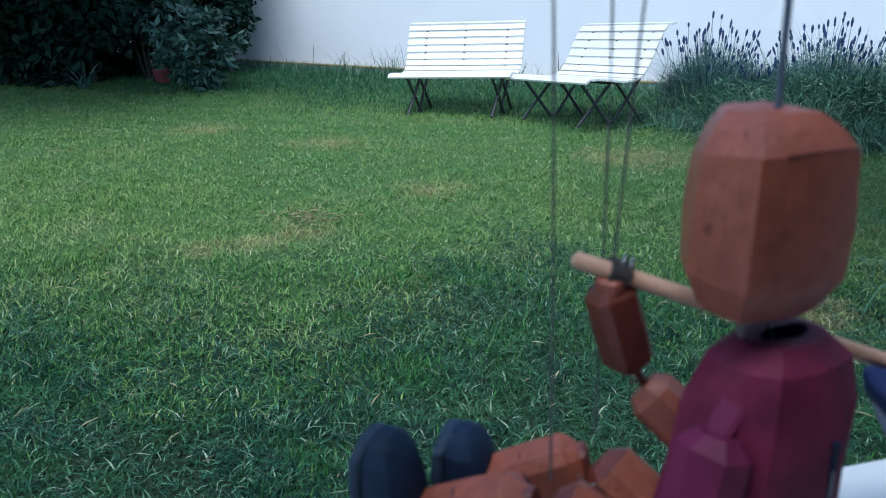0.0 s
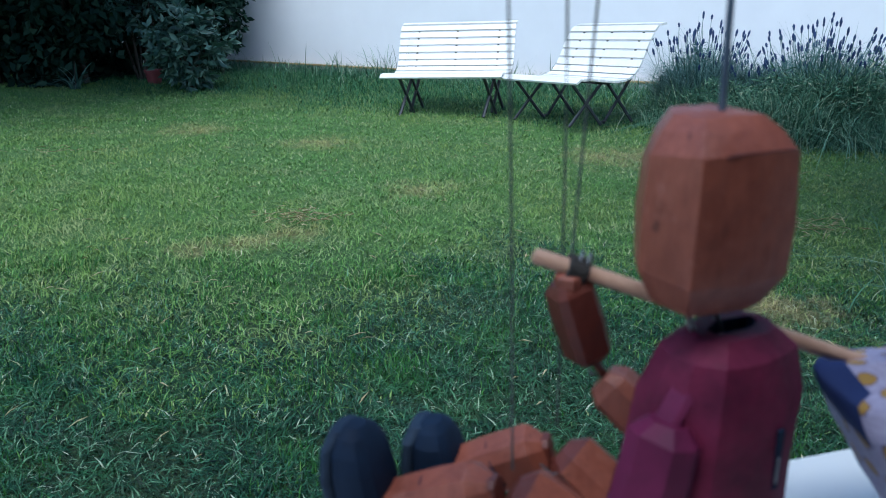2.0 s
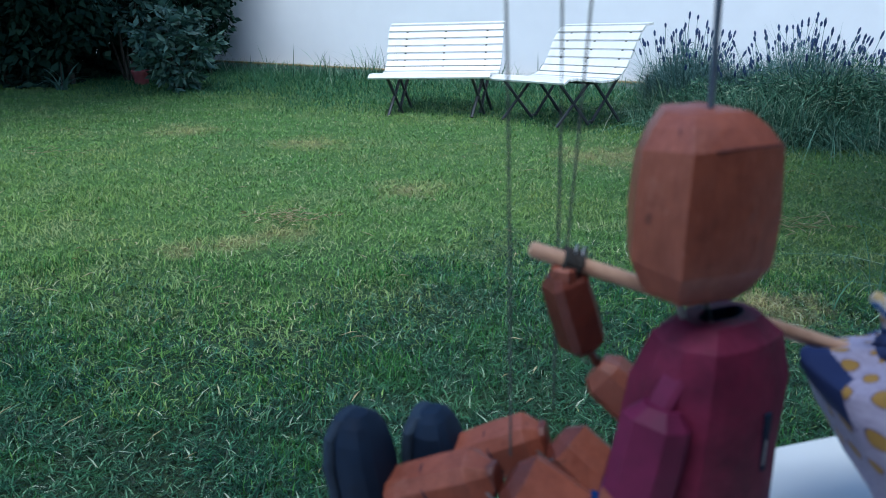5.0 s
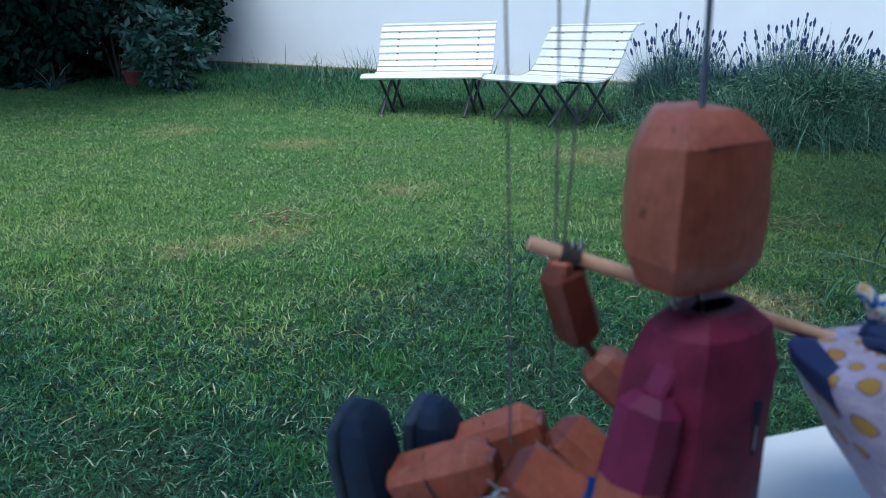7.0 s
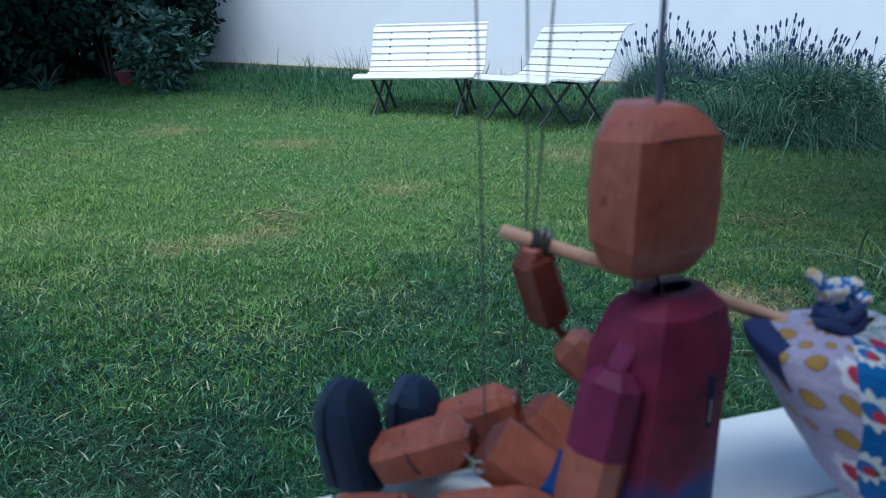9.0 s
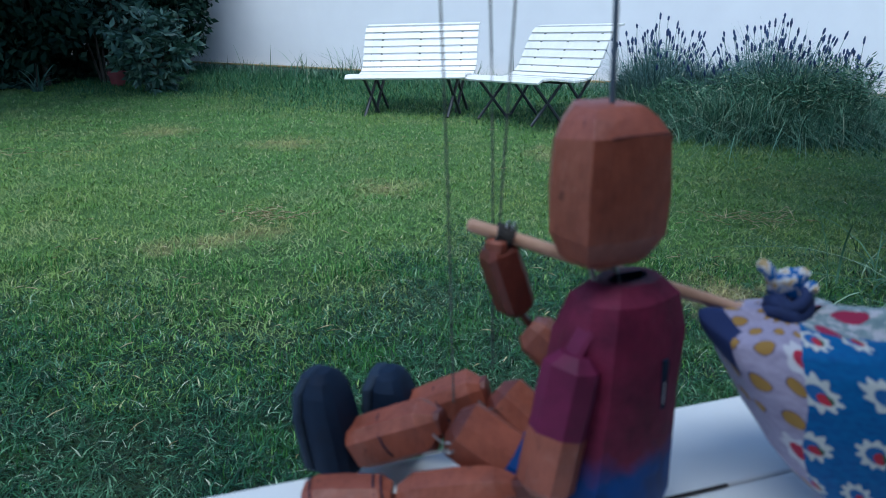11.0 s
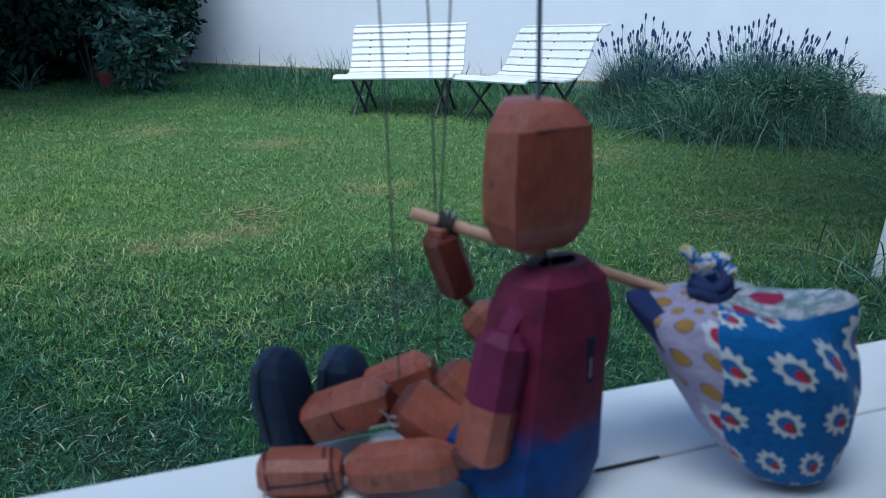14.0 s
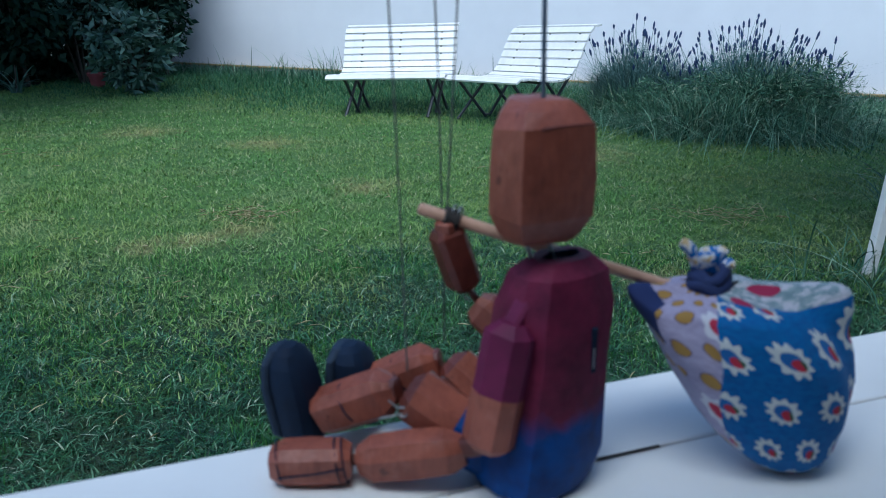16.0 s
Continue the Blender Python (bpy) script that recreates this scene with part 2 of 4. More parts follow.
def rings(bm, layers, mat=0, cap=True):
    """Skin rows of points (all of one length) into a closed body."""
    rows = [[bm.verts.new(p) for p in layer] for layer in layers]
    n = len(rows[0])
    for i, (a, b) in enumerate(zip(rows, rows[1:])):
        for j in range(n):
            f = bm.faces.new((a[j], a[(j + 1) % n], b[(j + 1) % n], b[j]))
            f.material_index = mat[i] if isinstance(mat, (list, tuple)) else mat
    if cap:
        f = bm.faces.new(rows[0][::-1])
        f.material_index = mat[0] if isinstance(mat, (list, tuple)) else mat
        f = bm.faces.new(rows[-1])
        f.material_index = mat[-1] if isinstance(mat, (list, tuple)) else mat


def ring(c, u, w, a, b, sides=8, turn=0.5, power=2.0):
    out = []
    for i in range(sides):
        t = 2 * math.pi * (i + turn) / sides
        cs, sn = math.cos(t), math.sin(t)
        k = (abs(cs) ** power + abs(sn) ** power) ** (-1 / power)
        out.append(Vector(c) + Vector(u) * (a * cs * k) + Vector(w) * (b * sn * k))
    return out


def frame_of(d):
    d = Vector(d).normalized()
    u = d.cross(Vector((0, 0, 1)))
    u = u.normalized() if u.length > 0.05 else Vector((1, 0, 0))
    return d, u, u.cross(d).normalized()


def block(bm, p, q, sizes, mat=0, flat=1.0, sides=8, spin=0.5):
    """A whittled stick of wood from p to q; sizes: (place along it, half width) pairs."""
    p, q = Vector(p), Vector(q)
    d, u, w = frame_of(q - p)
    rings(bm, [ring(p.lerp(q, s), u, w, r, r * flat, sides, spin) for s, r in sizes], mat)


def tube(bm, pts, r, sides=6, mat=0):
    pts = [Vector(p) for p in pts]
    rows = []
    for i, p in enumerate(pts):
        d = pts[min(i + 1, len(pts) - 1)] - pts[max(i - 1, 0)]
        d, u, w = frame_of(d)
        rows.append(ring(p, u, w, r, r, sides))
    rings(bm, rows, mat)


def blades(rng, base, height, width, lean, segs=2, droop=0.5):
    """Curved, tapering blades standing on the points base."""
    n = len(base)
    az = rng.uniform(0, 2 * np.pi, n)
    out = np.stack([np.cos(az), np.sin(az), np.zeros(n)], 1)
    side = np.stack([-np.sin(az), np.cos(az), np.zeros(n)], 1)
    tw = rng.uniform(0, 2 * np.pi, n)
    side2 = np.stack([np.cos(tw), np.sin(tw), np.zeros(n)], 1) * 0.6 + side * 0.6
    levels = []
    for i in range(segs + 1):
        s = i / segs
        c = base + out * (lean * height)[:, None] * s ** 1.6
        c = c + np.array([0, 0, 1.0]) * (height * (s - droop * lean * s * s * 0.5))[:, None]
        if i < segs:
            hw = side2 * (width * (1 - 0.45 * s))[:, None] * 0.5
            levels += [c - hw, c + hw]
        else:
            levels.append(c)
    k = len(levels)
    v = np.stack(levels, 1).reshape(-1, 3)
    tri = []
    for i in range(segs - 1):
        a = 2 * i
        tri += [(a, a + 1, a + 3), (a, a + 3, a + 2)]
    a = 2 * (segs - 1)
    tri.append((a, a + 1, a + 2))
    f = (np.arange(n)[:, None, None] * k + np.array(tri)[None]).reshape(-1, 3)
    return v, f


def leaves(rng, at, size, up=0.3, ratio=0.45, face=None):
    """Pointed leaves, folded along the midrib, at the points given."""
    n = len(at)
    d = rng.normal(size=(n, 3))
    if face is not None:
        d = d * 0.7 + face
    d[:, 2] = d[:, 2] * 0.6 - up
    d /= np.linalg.norm(d, axis=1)[:, None]
    r = rng.normal(size=(n, 3))
    w = np.cross(d, r)
    w /= np.linalg.norm(w, axis=1)[:, None]
    nn = np.cross(d, w)
    L = (size * rng.uniform(0.6, 1.2, n))[:, None]
    v = np.stack([at, at + d * L * 0.45 + w * L * ratio * 0.5 + nn * L * 0.08, at + d * L, at + d * L * 0.45 - w * L * ratio * 0.5 + nn * L * 0.08], 1).reshape(-1, 3)
    f = (np.arange(n)[:, None, None] * 4 + np.array([(0, 1, 2), (0, 2, 3)])[None]).reshape(-1, 3)
    return v, f


def merged(pieces):
    vs, fs, k = [], [], 0
    for v, f in pieces:
        vs.append(v)
        fs.append(f + k)
        k += len(v)
    return np.concatenate(vs), np.concatenate(fs)


# ---------------------------------------------------------------- ground
bm = bmesh.new()
bmesh.ops.create_grid(bm, x_segments=60, y_segments=60, size=1.0)
for v in bm.verts:
    v.co.x, v.co.y = (abs(v.co.x) ** 3) * math.copysign(900, v.co.x), 6 + (abs(v.co.y) ** 3) * math.copysign(900, v.co.y)
    d = math.hypot(v.co.x, v.co.y - 6)
    v.co.z = 0.012 * noise.noise(v.co * 0.7) - 0.016 if d < 25 else -0.016
tagged(part("ground", bm, GROUND), "lawn soil and thatch, coloured darker near the house for shade", "ground", kind="structure")

rng = np.random.default_rng(4)


def lawn(n, y0, y1, h0, h1, w0, w1, fan=0.62, pad=0.5, lean=(0.2, 1.5)):
    """Blade feet spread over the lawn, between two distances."""
    y = np.sqrt(rng.uniform(y0 * y0, y1 * y1, n))
    x = rng.uniform(-1, 1, n) * (y * fan + pad)
    base = np.stack([x, y, np.full(n, -0.005)], 1)
    clump = 0.6 + 0.8 * (np.sin(x * 9 + 3 * np.sin(y * 5)) * np.sin(y * 7 + 2 * np.sin(x * 6)) * 0.5 + 0.5)
    h = rng.uniform(h0, h1, n) * clump
    return blades(rng, base, h, rng.uniform(w0, w1, n), rng.uniform(*lean, n), 2, 0.6)


near = lawn(290000, 1.45, 5.3, 0.018, 0.05, 0.0028, 0.0075, lean=(0.5, 2.6))
mid = lawn(155000, 2.6, 7.3, 0.018, 0.046, 0.003, 0.0072, lean=(0.3, 2.2))
far = lawn(350000, 5.1, 14.5, 0.015, 0.038, 0.004, 0.0085, lean=(0.3, 2.0))


def keep(blade_mesh, per, test):
    """Only the blades whose foot passes the test."""
    v, f = blade_mesh
    foot = v.reshape(-1, per, 3)
    ok = test(foot[:, 0, 0], foot[:, 0, 1])
    v = foot[ok].reshape(-1, 3)
    tri = f.reshape(len(ok), -1, 3)[0]
    return v, (np.arange(ok.sum())[:, None, None] * per + tri[None]).reshape(-1, 3)


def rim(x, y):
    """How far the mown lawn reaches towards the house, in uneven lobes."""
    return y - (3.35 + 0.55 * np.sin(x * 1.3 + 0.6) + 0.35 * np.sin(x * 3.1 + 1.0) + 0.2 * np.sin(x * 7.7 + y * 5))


n = 110000
foot = np.stack([rng.uniform(-9, 9, n), rng.uniform(1.3, 13.0, n), np.zeros(n)], 1)
foot = foot[np.abs(foot[:, 0]) > foot[:, 1] * 0.6 + 0.4]
n = len(foot)
outer = blades(rng, foot, rng.uniform(0.03, 0.07, n), rng.uniform(0.008, 0.015, n), rng.uniform(0.3, 1.6, n), 2, 0.6)
tagged(cloud("lawn_grass", *merged([outer, keep(mid, 5, lambda x, y: (rim(x, y) + rng.normal(0, 0.5, len(x)) > 0) & (y + rng.normal(0, 0.4, len(x)) < 6.3)), keep(far, 5, lambda x, y: y + rng.normal(0, 0.4, len(x)) > 6.1)]), GRASS), "short mown green lawn with drier yellow patches", "grass", kind="stuff")
tagged(cloud("coarse_grass", *keep(near, 5, lambda x, y: rim(x, y) + rng.normal(0, 0.5, len(x)) < 0.25), COARSE), "matted coarse grass near the house, dark blue-green for house shade", "grass", kind="stuff")
# fresh upright tufts among the matted grass
n = 26000
heart = np.stack([rng.uniform(-2.6, 2.4, 120), rng.uniform(1.7, 4.4, 120)], 1)
pick = rng.integers(0, 120, n)
foot = np.stack([heart[pick, 0] + rng.normal(0, 0.13, n), heart[pick, 1] + rng.normal(0, 0.1, n), np.full(n, -0.01)], 1)
tagged(cloud("lush_grass", *blades(rng, foot, rng.uniform(0.025, 0.068, n), rng.uniform(0.0025, 0.005, n), rng.uniform(0.1, 0.8, n), 2, 0.6), LUSH), "fresh bright green tufts among the coarse grass", "grass", kind="stuff")

# ---------------------------------------------------------------- garden wall
WA, WB = Vector((-4.04, 15.28)), Vector((5.87, 10.61))
wdir = (WB - WA).normalized()
wnorm = Vector((wdir.y, -wdir.x))
if wnorm.y > 0:
    wnorm = -wnorm


def along_wall(s, out=0.0, z=0.0):
    p = WA + wdir * s + wnorm * out
    return Vector((p.x, p.y, z))


wall_turn = Matrix.Translation((WA.x, WA.y, 0)) @ Matrix.Rotation(math.atan2(wdir.y, wdir.x), 4, "Z")
bm = bmesh.new()
box(bm, 4.5, 0.15, 1.25, 31, 0.3, 2.9, 0.0, wall_turn)
tagged(part("wall_garden", bm, WHITE_WALL), "white rendered garden wall", "wall", kind="structure")
bm = bmesh.new()
box(bm, 4.5, -0.035, 0.0, 31, 0.066, 0.2, 0.01, wall_turn)
tagged(part("wall_plinth", bm, PLINTH), "grey plinth at the foot of the garden wall", "plinth", kind="structure")
bm = bmesh.new()
box(bm, 4.5, -0.045, 0.118, 31, 0.085, 0.03, 0.008, wall_turn)
tagged(part("wall_capping", bm, CAPPING), "ochre capping strip on the plinth", "trim", kind="structure")

# ---------------------------------------------------------------- unseen porch, added behind the camera to shape the light
Z0 = 0.9904
EDGE = math.atan2(0.335, 1.0)
sill_m = Matrix.Translation((0.0, 0.7468, Z0)) @ Matrix.Rotation(EDGE, 4, "Z")
bm = bmesh.new()
box(bm, 0, -0.3, -(0.045 + Z0) / 2, 7, 0.5, Z0 - 0.045, 0.0, sill_m)
tagged(part("wall_parapet", bm, PORCH), "plastered parapet under the white sill", "wall", kind="structure")
bm = bmesh.new()
box(bm, 0, -3.2, -Z0 + 0.1, 7, 5.2, 0.18, 0.0, sill_m)
tagged(part("floor_unseen_porch", bm, PORCH), "unseen plain floor of the added porch", "floor", kind="structure")
bm = bmesh.new()
box(bm, 0, -3.4, 0.6, 7, 0.2, 3.2, 0.0, sill_m)
tagged(part("wall_unseen_house", bm, PORCH), "unseen house wall added to keep light off the puppet's back", "wall", kind="structure")
bm = bmesh.new()
box(bm, 0, -2.4, 1.75, 7, 1.98, 0.15, 0.0, sill_m)
tagged(part("ceiling_unseen_porch", bm, PORCH), "unseen plain ceiling added to shade the puppet and sill", "ceiling", kind="structure")

for x in (-3.6, 3.6):
    bm = bmesh.new()
    box(bm, x, -2.3, 0.34, 0.2, 2.4, 2.66, 0.0, sill_m)
    tagged(part("wall_unseen_side", bm, PORCH), "unseen plain end wall closing the added porch", "wall", kind="structure")
# Unseen front, added to cut sky light on lawn, sill and puppet.
bm = bmesh.new()
box(bm, 0, -1.28, 2.1, 12, 0.24, 0.8, 0.0, sill_m)
tagged(part("wall_unseen_facade", bm, PORCH), "unseen house front added to shade the sill and near lawn", "wall", kind="structure")

# white sill of two boards and the gap between them
sill = empty("window_sill", 0, 0, 0)
tagged(sill, "white painted wooden sill of boards with dark worn joints", "sill")
JOINT = -0.165
for y0, y1 in ((JOINT + 0.0018, 0.0), (JOINT - 0.42, JOINT - 0.0018)):
    bm = bmesh.new()
    box(bm, 0, (y0 + y1) / 2, -0.0225, 6.6, y1 - y0, 0.045, 0.004, sill_m)
    part("board", bm, SILL, sill)

# dark strip set between the two boards
bm = bmesh.new()
box(bm, 0, JOINT, -0.03, 6.6, 0.0032, 0.03, 0.0, sill_m)
part("joint_filler", bm, NEAR_BLACK, sill, "dark strip in the joint")
for x, w, t in ((0.105, 0.05, 0.0035), (0.27, 0.085, 0.0045), (0.74, 0.09, 0.004), (-0.5, 0.12, 0.004)):
    bm = bmesh.new()
    box(bm, x, JOINT + 0.001, 0.0002, w, t, 0.0016, 0.0007, sill_m)
    part("worn_chip", bm, NEAR_BLACK, sill, "dark worn chip along the joint")


# ---------------------------------------------------------------- garden benches
def bench_profile():
    """The side curve of seat and back, from the front roll to the top roll: (depth, height)."""
    ctl = [(-0.03, 0.395), (0.0, 0.43), (0.08, 0.437), (0.2, 0.415), (0.32, 0.4), (0.42, 0.43), (0.49, 0.52), (0.54, 0.65), (0.59, 0.79), (0.65, 0.9), (0.72, 0.925)]
    pts = []
    for i in range(len(ctl) - 1):
        p0, p1, p2, p3 = (Vector(ctl[max(0, min(len(ctl) - 1, i + k))]) for k in (-1, 0, 1, 2))
        for j in range(8):
            t = j / 8
            pts.append(0.5 * ((2 * p1) + (p2 - p0) * t + (2 * p0 - 5 * p1 + 4 * p2 - p3) * t * t + (3 * p1 - p0 - 3 * p2 + p3) * t ** 3))
    pts.append(Vector(ctl[-1]))
    return pts


def garden_bench(length, deep=1.38):
    """A slatted garden bench: local x along it, y to its back."""
    root = empty("garden_bench", 0, 0, 0)
    prof = [Vector((p.x * deep, p.y * 1.09)) for p in bench_profile()]
    dist = [0.0]
    for a, b in zip(prof, prof[1:]):
        dist.append(dist[-1] + (b - a).length)

    def at(s):
        i = min(max(k for k in range(len(dist)) if dist[k] <= s + 1e-9), len(prof) - 2)
        t = (s - dist[i]) / (dist[i + 1] - dist[i])
        return prof[i].lerp(prof[i + 1], t), (prof[i + 1] - prof[i]).normalized()

    count = 15
    step = dist[-1] / count
    for i in range(count):
        c, d = at((i + 0.5) * step)
        ang = math.atan2(d.y, d.x)
        bm = bmesh.new()
        box(bm, random.uniform(-0.004, 0.004), 0, 0.012, length, step - 0.023, 0.024, 0.004)
        ob = part("slat", bm, SLAT, root, "" if i else "white painted wooden slat")
        ob.matrix_basis = Matrix.Translation((0, c.x, c.y)) @ Matrix.Rotation(ang + random.uniform(-0.02, 0.02), 4, "X")
    for x in (-length * 0.34, 0.0, length * 0.36):
        bm = bmesh.new()
        tube(bm, [(x, p.x, p.y - 0.012) for p in prof[4::3]], 0.012, 6)
        part("bracket", bm, IRON, root, "curved dark iron bracket")
    for x in (-length * 0.34, length * 0.36):
        for y0, y1, dx, back in ((0.06, 0.34, 0.0, 0.0), (0.44, 0.7, 0.015, 0.07)):
            y0, y1 = y0 * deep / 1.38, y1 * deep / 1.38
            for a, b in (((x + dx - 0.02, y0, 0.44), (x + dx + 0.05, y1, 0.0)), ((x + dx + 0.05, y1, 0.44 + back), (x + dx - 0.03, y0 - 0.03, 0.0))):
                bm = bmesh.new()
                tube(bm, [a, b], 0.0185, 6)
                part("leg", bm, IRON, root)
        bm = bmesh.new()
        tube(bm, [(x + 0.045, 0.33 * deep / 1.38, 0.03), (x + 0.0, 0.44 * deep / 1.38, 0.03)], 0.01, 6)
        part("tie_rod", bm, IRON, root)
    return root


bench = garden_bench(1.45)
tagged(bench, "white slatted garden bench on dark iron legs, facing the lawn", "bench", "white garden benches")
bench.matrix_world = pose(-0.29, 9.56, 0.0, 0, -2.0, -14)
bench_two = garden_bench(1.35, 1.68)
tagged(bench_two, "shorter white slatted garden bench turned sideways on crossed iron legs", "bench", "white garden benches")
bench_two.matrix_world = pose(0.78, 8.95, 0.03, 0, -3.0, -56)


# ---------------------------------------------------------------- wooden puppet (one mesh)
FACE = Vector((-math.sin(radians(36)), math.cos(radians(36)), 0))
LEFT = Vector((-FACE.y, FACE.x, 0))
UP = Vector((0, 0, 1))
M_WOOD, M_PURPLE, M_BLUE, M_BLACK, M_STEEL, M_DARK, M_BODY, M_SOLE = range(8)
chips = random.Random(12)


def whittled(bm, p, q, a, b, mat, start=0.6, end=0.6, cut=0.42, nose=0.12, end_mat=None, swell=0.05, spin=0.0):
    """A knife-cut limb from p to q: a squared stick with broad chamfers and uneven flats."""
    p, q = Vector(p), Vector(q)
    d, u, w = frame_of(q - p)
    u, w = u * math.cos(spin) + w * math.sin(spin), w * math.cos(spin) - u * math.sin(spin)
    plan = ((1, 1 - cut), (1 - cut, 1), (cut - 1, 1), (-1, 1 - cut), (-1, cut - 1), (cut - 1, -1), (1 - cut, -1), (1, cut - 1))
    wob = [1 + chips.uniform(-0.05, 0.05) for _ in plan]
    rows = []
    for s, k in ((0, start), (nose, 1 - swell), (0.5, 1.0), (1 - nose, 1 - swell), (1, end)):
        rows.append([p.lerp(q, min(1, max(0, s + (chips.uniform(-0.02, 0.02) if 0 < s < 1 else 0)))) + u * (a * x * k * g) + w * (b * y * k * g) for (x, y), g in zip(plan, wob)])
    e = mat if end_mat is None else end_mat
    rings(bm, rows, [mat, mat, mat, e])


def eyelet(bm, c, d, r=0.006):
    """A bent wire eye with its shank."""
    c = Vector(c)
    d, u, w = frame_of(d)
    tube(bm, [c - d * 0.02, c - d * r] + [c + d * (-r * math.cos(t)) + w * (r * math.sin(t)) for t in [k * math.pi / 5 for k in range(1, 10)]], 0.0014, 5, M_STEEL)


def wound(bm, c, d, r):
    """Thread wound once round a limb."""
    c = Vector(c)
    d, u, w = frame_of(d)
    tube(bm, [c + d * 0.004 * math.sin(t + 0.7) + (u * math.cos(t) + w * math.sin(t)) * r for t in [i * math.pi / 8 for i in range(17)]], 0.0011, 5, M_BLACK)


def puppet():
    bm = bmesh.new()
    # head: a whittled block with broad flats, turned less than the body
    hc = Vector((0.184, 0.647, 1.339))
    hf = Vector((-math.sin(radians(20)), math.cos(radians(20)), 0))
    hl = Vector((-hf.y, hf.x, 0))
    plan = ((0.80, -0.84), (-0.06, -0.93), (-0.86, -0.78), (-1.0, 0.1), (-0.62, 0.86), (0.0, 1.0), (0.62, 0.86), (1.0, 0.12))
    rows = []
    for z, a, b, shift, drop in ((-0.0735, 0.034, 0.036, 0.004, 0.0), (-0.066, 0.043, 0.045, 0.003, 0.0), (-0.044, 0.055, 0.0575, 0.001, 0.003), (-0.006, 0.0565, 0.0595, 0.0, 0.0),
                                 (0.047, 0.0535, 0.0565, 0.001, 0.011), (0.0605, 0.044, 0.046, 0.003, 0.006), (0.0685, 0.031, 0.034, 0.006, 0.0), (0.07, 0.02, 0.022, 0.007, 0.0)):
        rows.append([hc + UP * (z - drop * max(0.0, 0.4 + y) + chips.uniform(-0.0016, 0.0016)) + hl * (0.89 * a * x + chips.uniform(-0.0009, 0.0009)) + hf * (0.9 * b * y + shift) for x, y in plan])
    rings(bm, rows, M_WOOD)
    # a scored line under the crown at the back
    tube(bm, [rows[4][2].lerp(rows[5][2], 0.1), rows[4][1].lerp(rows[5][1], 0.1), rows[4][1].lerp(rows[4][0], 0.6)], 0.0013, 5, M_DARK)
    # nose
    block(bm, hc + hf * 0.05 + UP * -0.005, hc + hf * 0.072 + UP * -0.016, ((0, 0.013), (1, 0.008)), M_WOOD)
    # neck hooks
    for k in (-0.016, 0.016):
        tube(bm, [hc + UP * -0.07 + LEFT * k, hc + UP * -0.125 + LEFT * k * 0.8 + Vector((0.018, 0, 0))], 0.0026, 6, M_STEEL)
    # body, black inside the neck hole for its shade
    rows, mats = [], []
    for z, a, b, m in ((0.0, 0.05, 0.048, M_BODY), (0.007, 0.062, 0.058, M_BODY), (0.04, 0.069, 0.064, M_BODY), (0.085, 0.0655, 0.06, M_BODY), (0.15, 0.061, 0.054, M_BODY),
                       (0.205, 0.0625, 0.05, M_BODY), (0.242, 0.053, 0.039, M_BODY), (0.2565, 0.036, 0.023, M_BODY), (0.2565, 0.024, 0.0095, M_BLACK), (0.23, 0.022, 0.008, M_BLACK)):
        s = z / 0.25
        c = Vector((0.185, 0.637, Z0)).lerp(Vector((0.211, 0.647, Z0 + 0.25)), s)
        rows.append([v + UP * chips.uniform(-0.0015, 0.0015) * (z > 0.01) for v in ring(c, LEFT, FACE, a, b, 12, 0.5, 3.0)])
        mats.append(m)
    rings(bm, rows, mats)
    # slot in the back as a black bar for shade, steel pin in it
    sb = Vector((0.202, 0.6436, Z0 + 0.165))
    slot = sb - FACE * 0.0515 - LEFT * 0.012
    turn = Matrix.Translation(slot) @ Matrix.Rotation(math.atan2(LEFT.y, LEFT.x), 4, "Z")
    box(bm, 0, 0, 0, 0.007, 0.006, 0.05, 0.0, turn, M_BLACK)
    box(bm, 0.001, 0.0032 if turn.col[1].xyz.dot(-FACE) > 0 else -0.0032, -0.008, 0.002, 0.001, 0.022, 0.0, turn, M_STEEL)
    # arm beside the body: short sleeve above, bare wood below
    sh, el = Vector((0.161, 0.603, 1.196)), Vector((0.135, 0.588, 1.054))
    whittled(bm, sh + Vector((0.026, 0.018, 0.03)), sh + Vector((-0.002, -0.001, -0.016)), 0.011, 0.013, M_PURPLE, 0.7, 0.9, 0.3)
    mid = sh.lerp(el, 0.56)
    whittled(bm, sh + (el - sh) * 0.04, mid, 0.026, 0.027, M_PURPLE, 0.55, 0.99, 0.5, 0.14, None, 0.03, 0.5)
    whittled(bm, mid, el, 0.0262, 0.0272, M_WOOD, 0.99, 0.62, 0.5, 0.16, None, 0.0, 0.5)
    fore, wrist, fist = Vector((0.112, 0.612, 1.04)), Vector((-0.004, 0.63, 1.017)), Vector((-0.10, 0.634, 1.014))
    whittled(bm, el + Vector((0.003, 0, 0.008)), fore + Vector((-0.012, 0, 0)), 0.009, 0.011, M_DARK)
    whittled(bm, fore, wrist, 0.024, 0.0265, M_WOOD, 0.62, 0.55, 0.5, 0.16, None, 0.06, 0.2)
    block(bm, wrist, wrist.lerp(fist, 0.12), ((0, 0.006), (1, 0.006)), M_DARK)
    whittled(bm, wrist.lerp(fist, 0.08), fist, 0.0235, 0.0228, M_WOOD, 0.7, 0.7, 0.4, 0.13)
    wound(bm, wrist.lerp(fist, 0.16), fist - wrist, 0.0245)
    wound(bm, wrist.lerp(fist, 0.24), fist - wrist, 0.0250)
    wound(bm, wrist.lerp(fist, 0.9), fist - wrist, 0.0238)
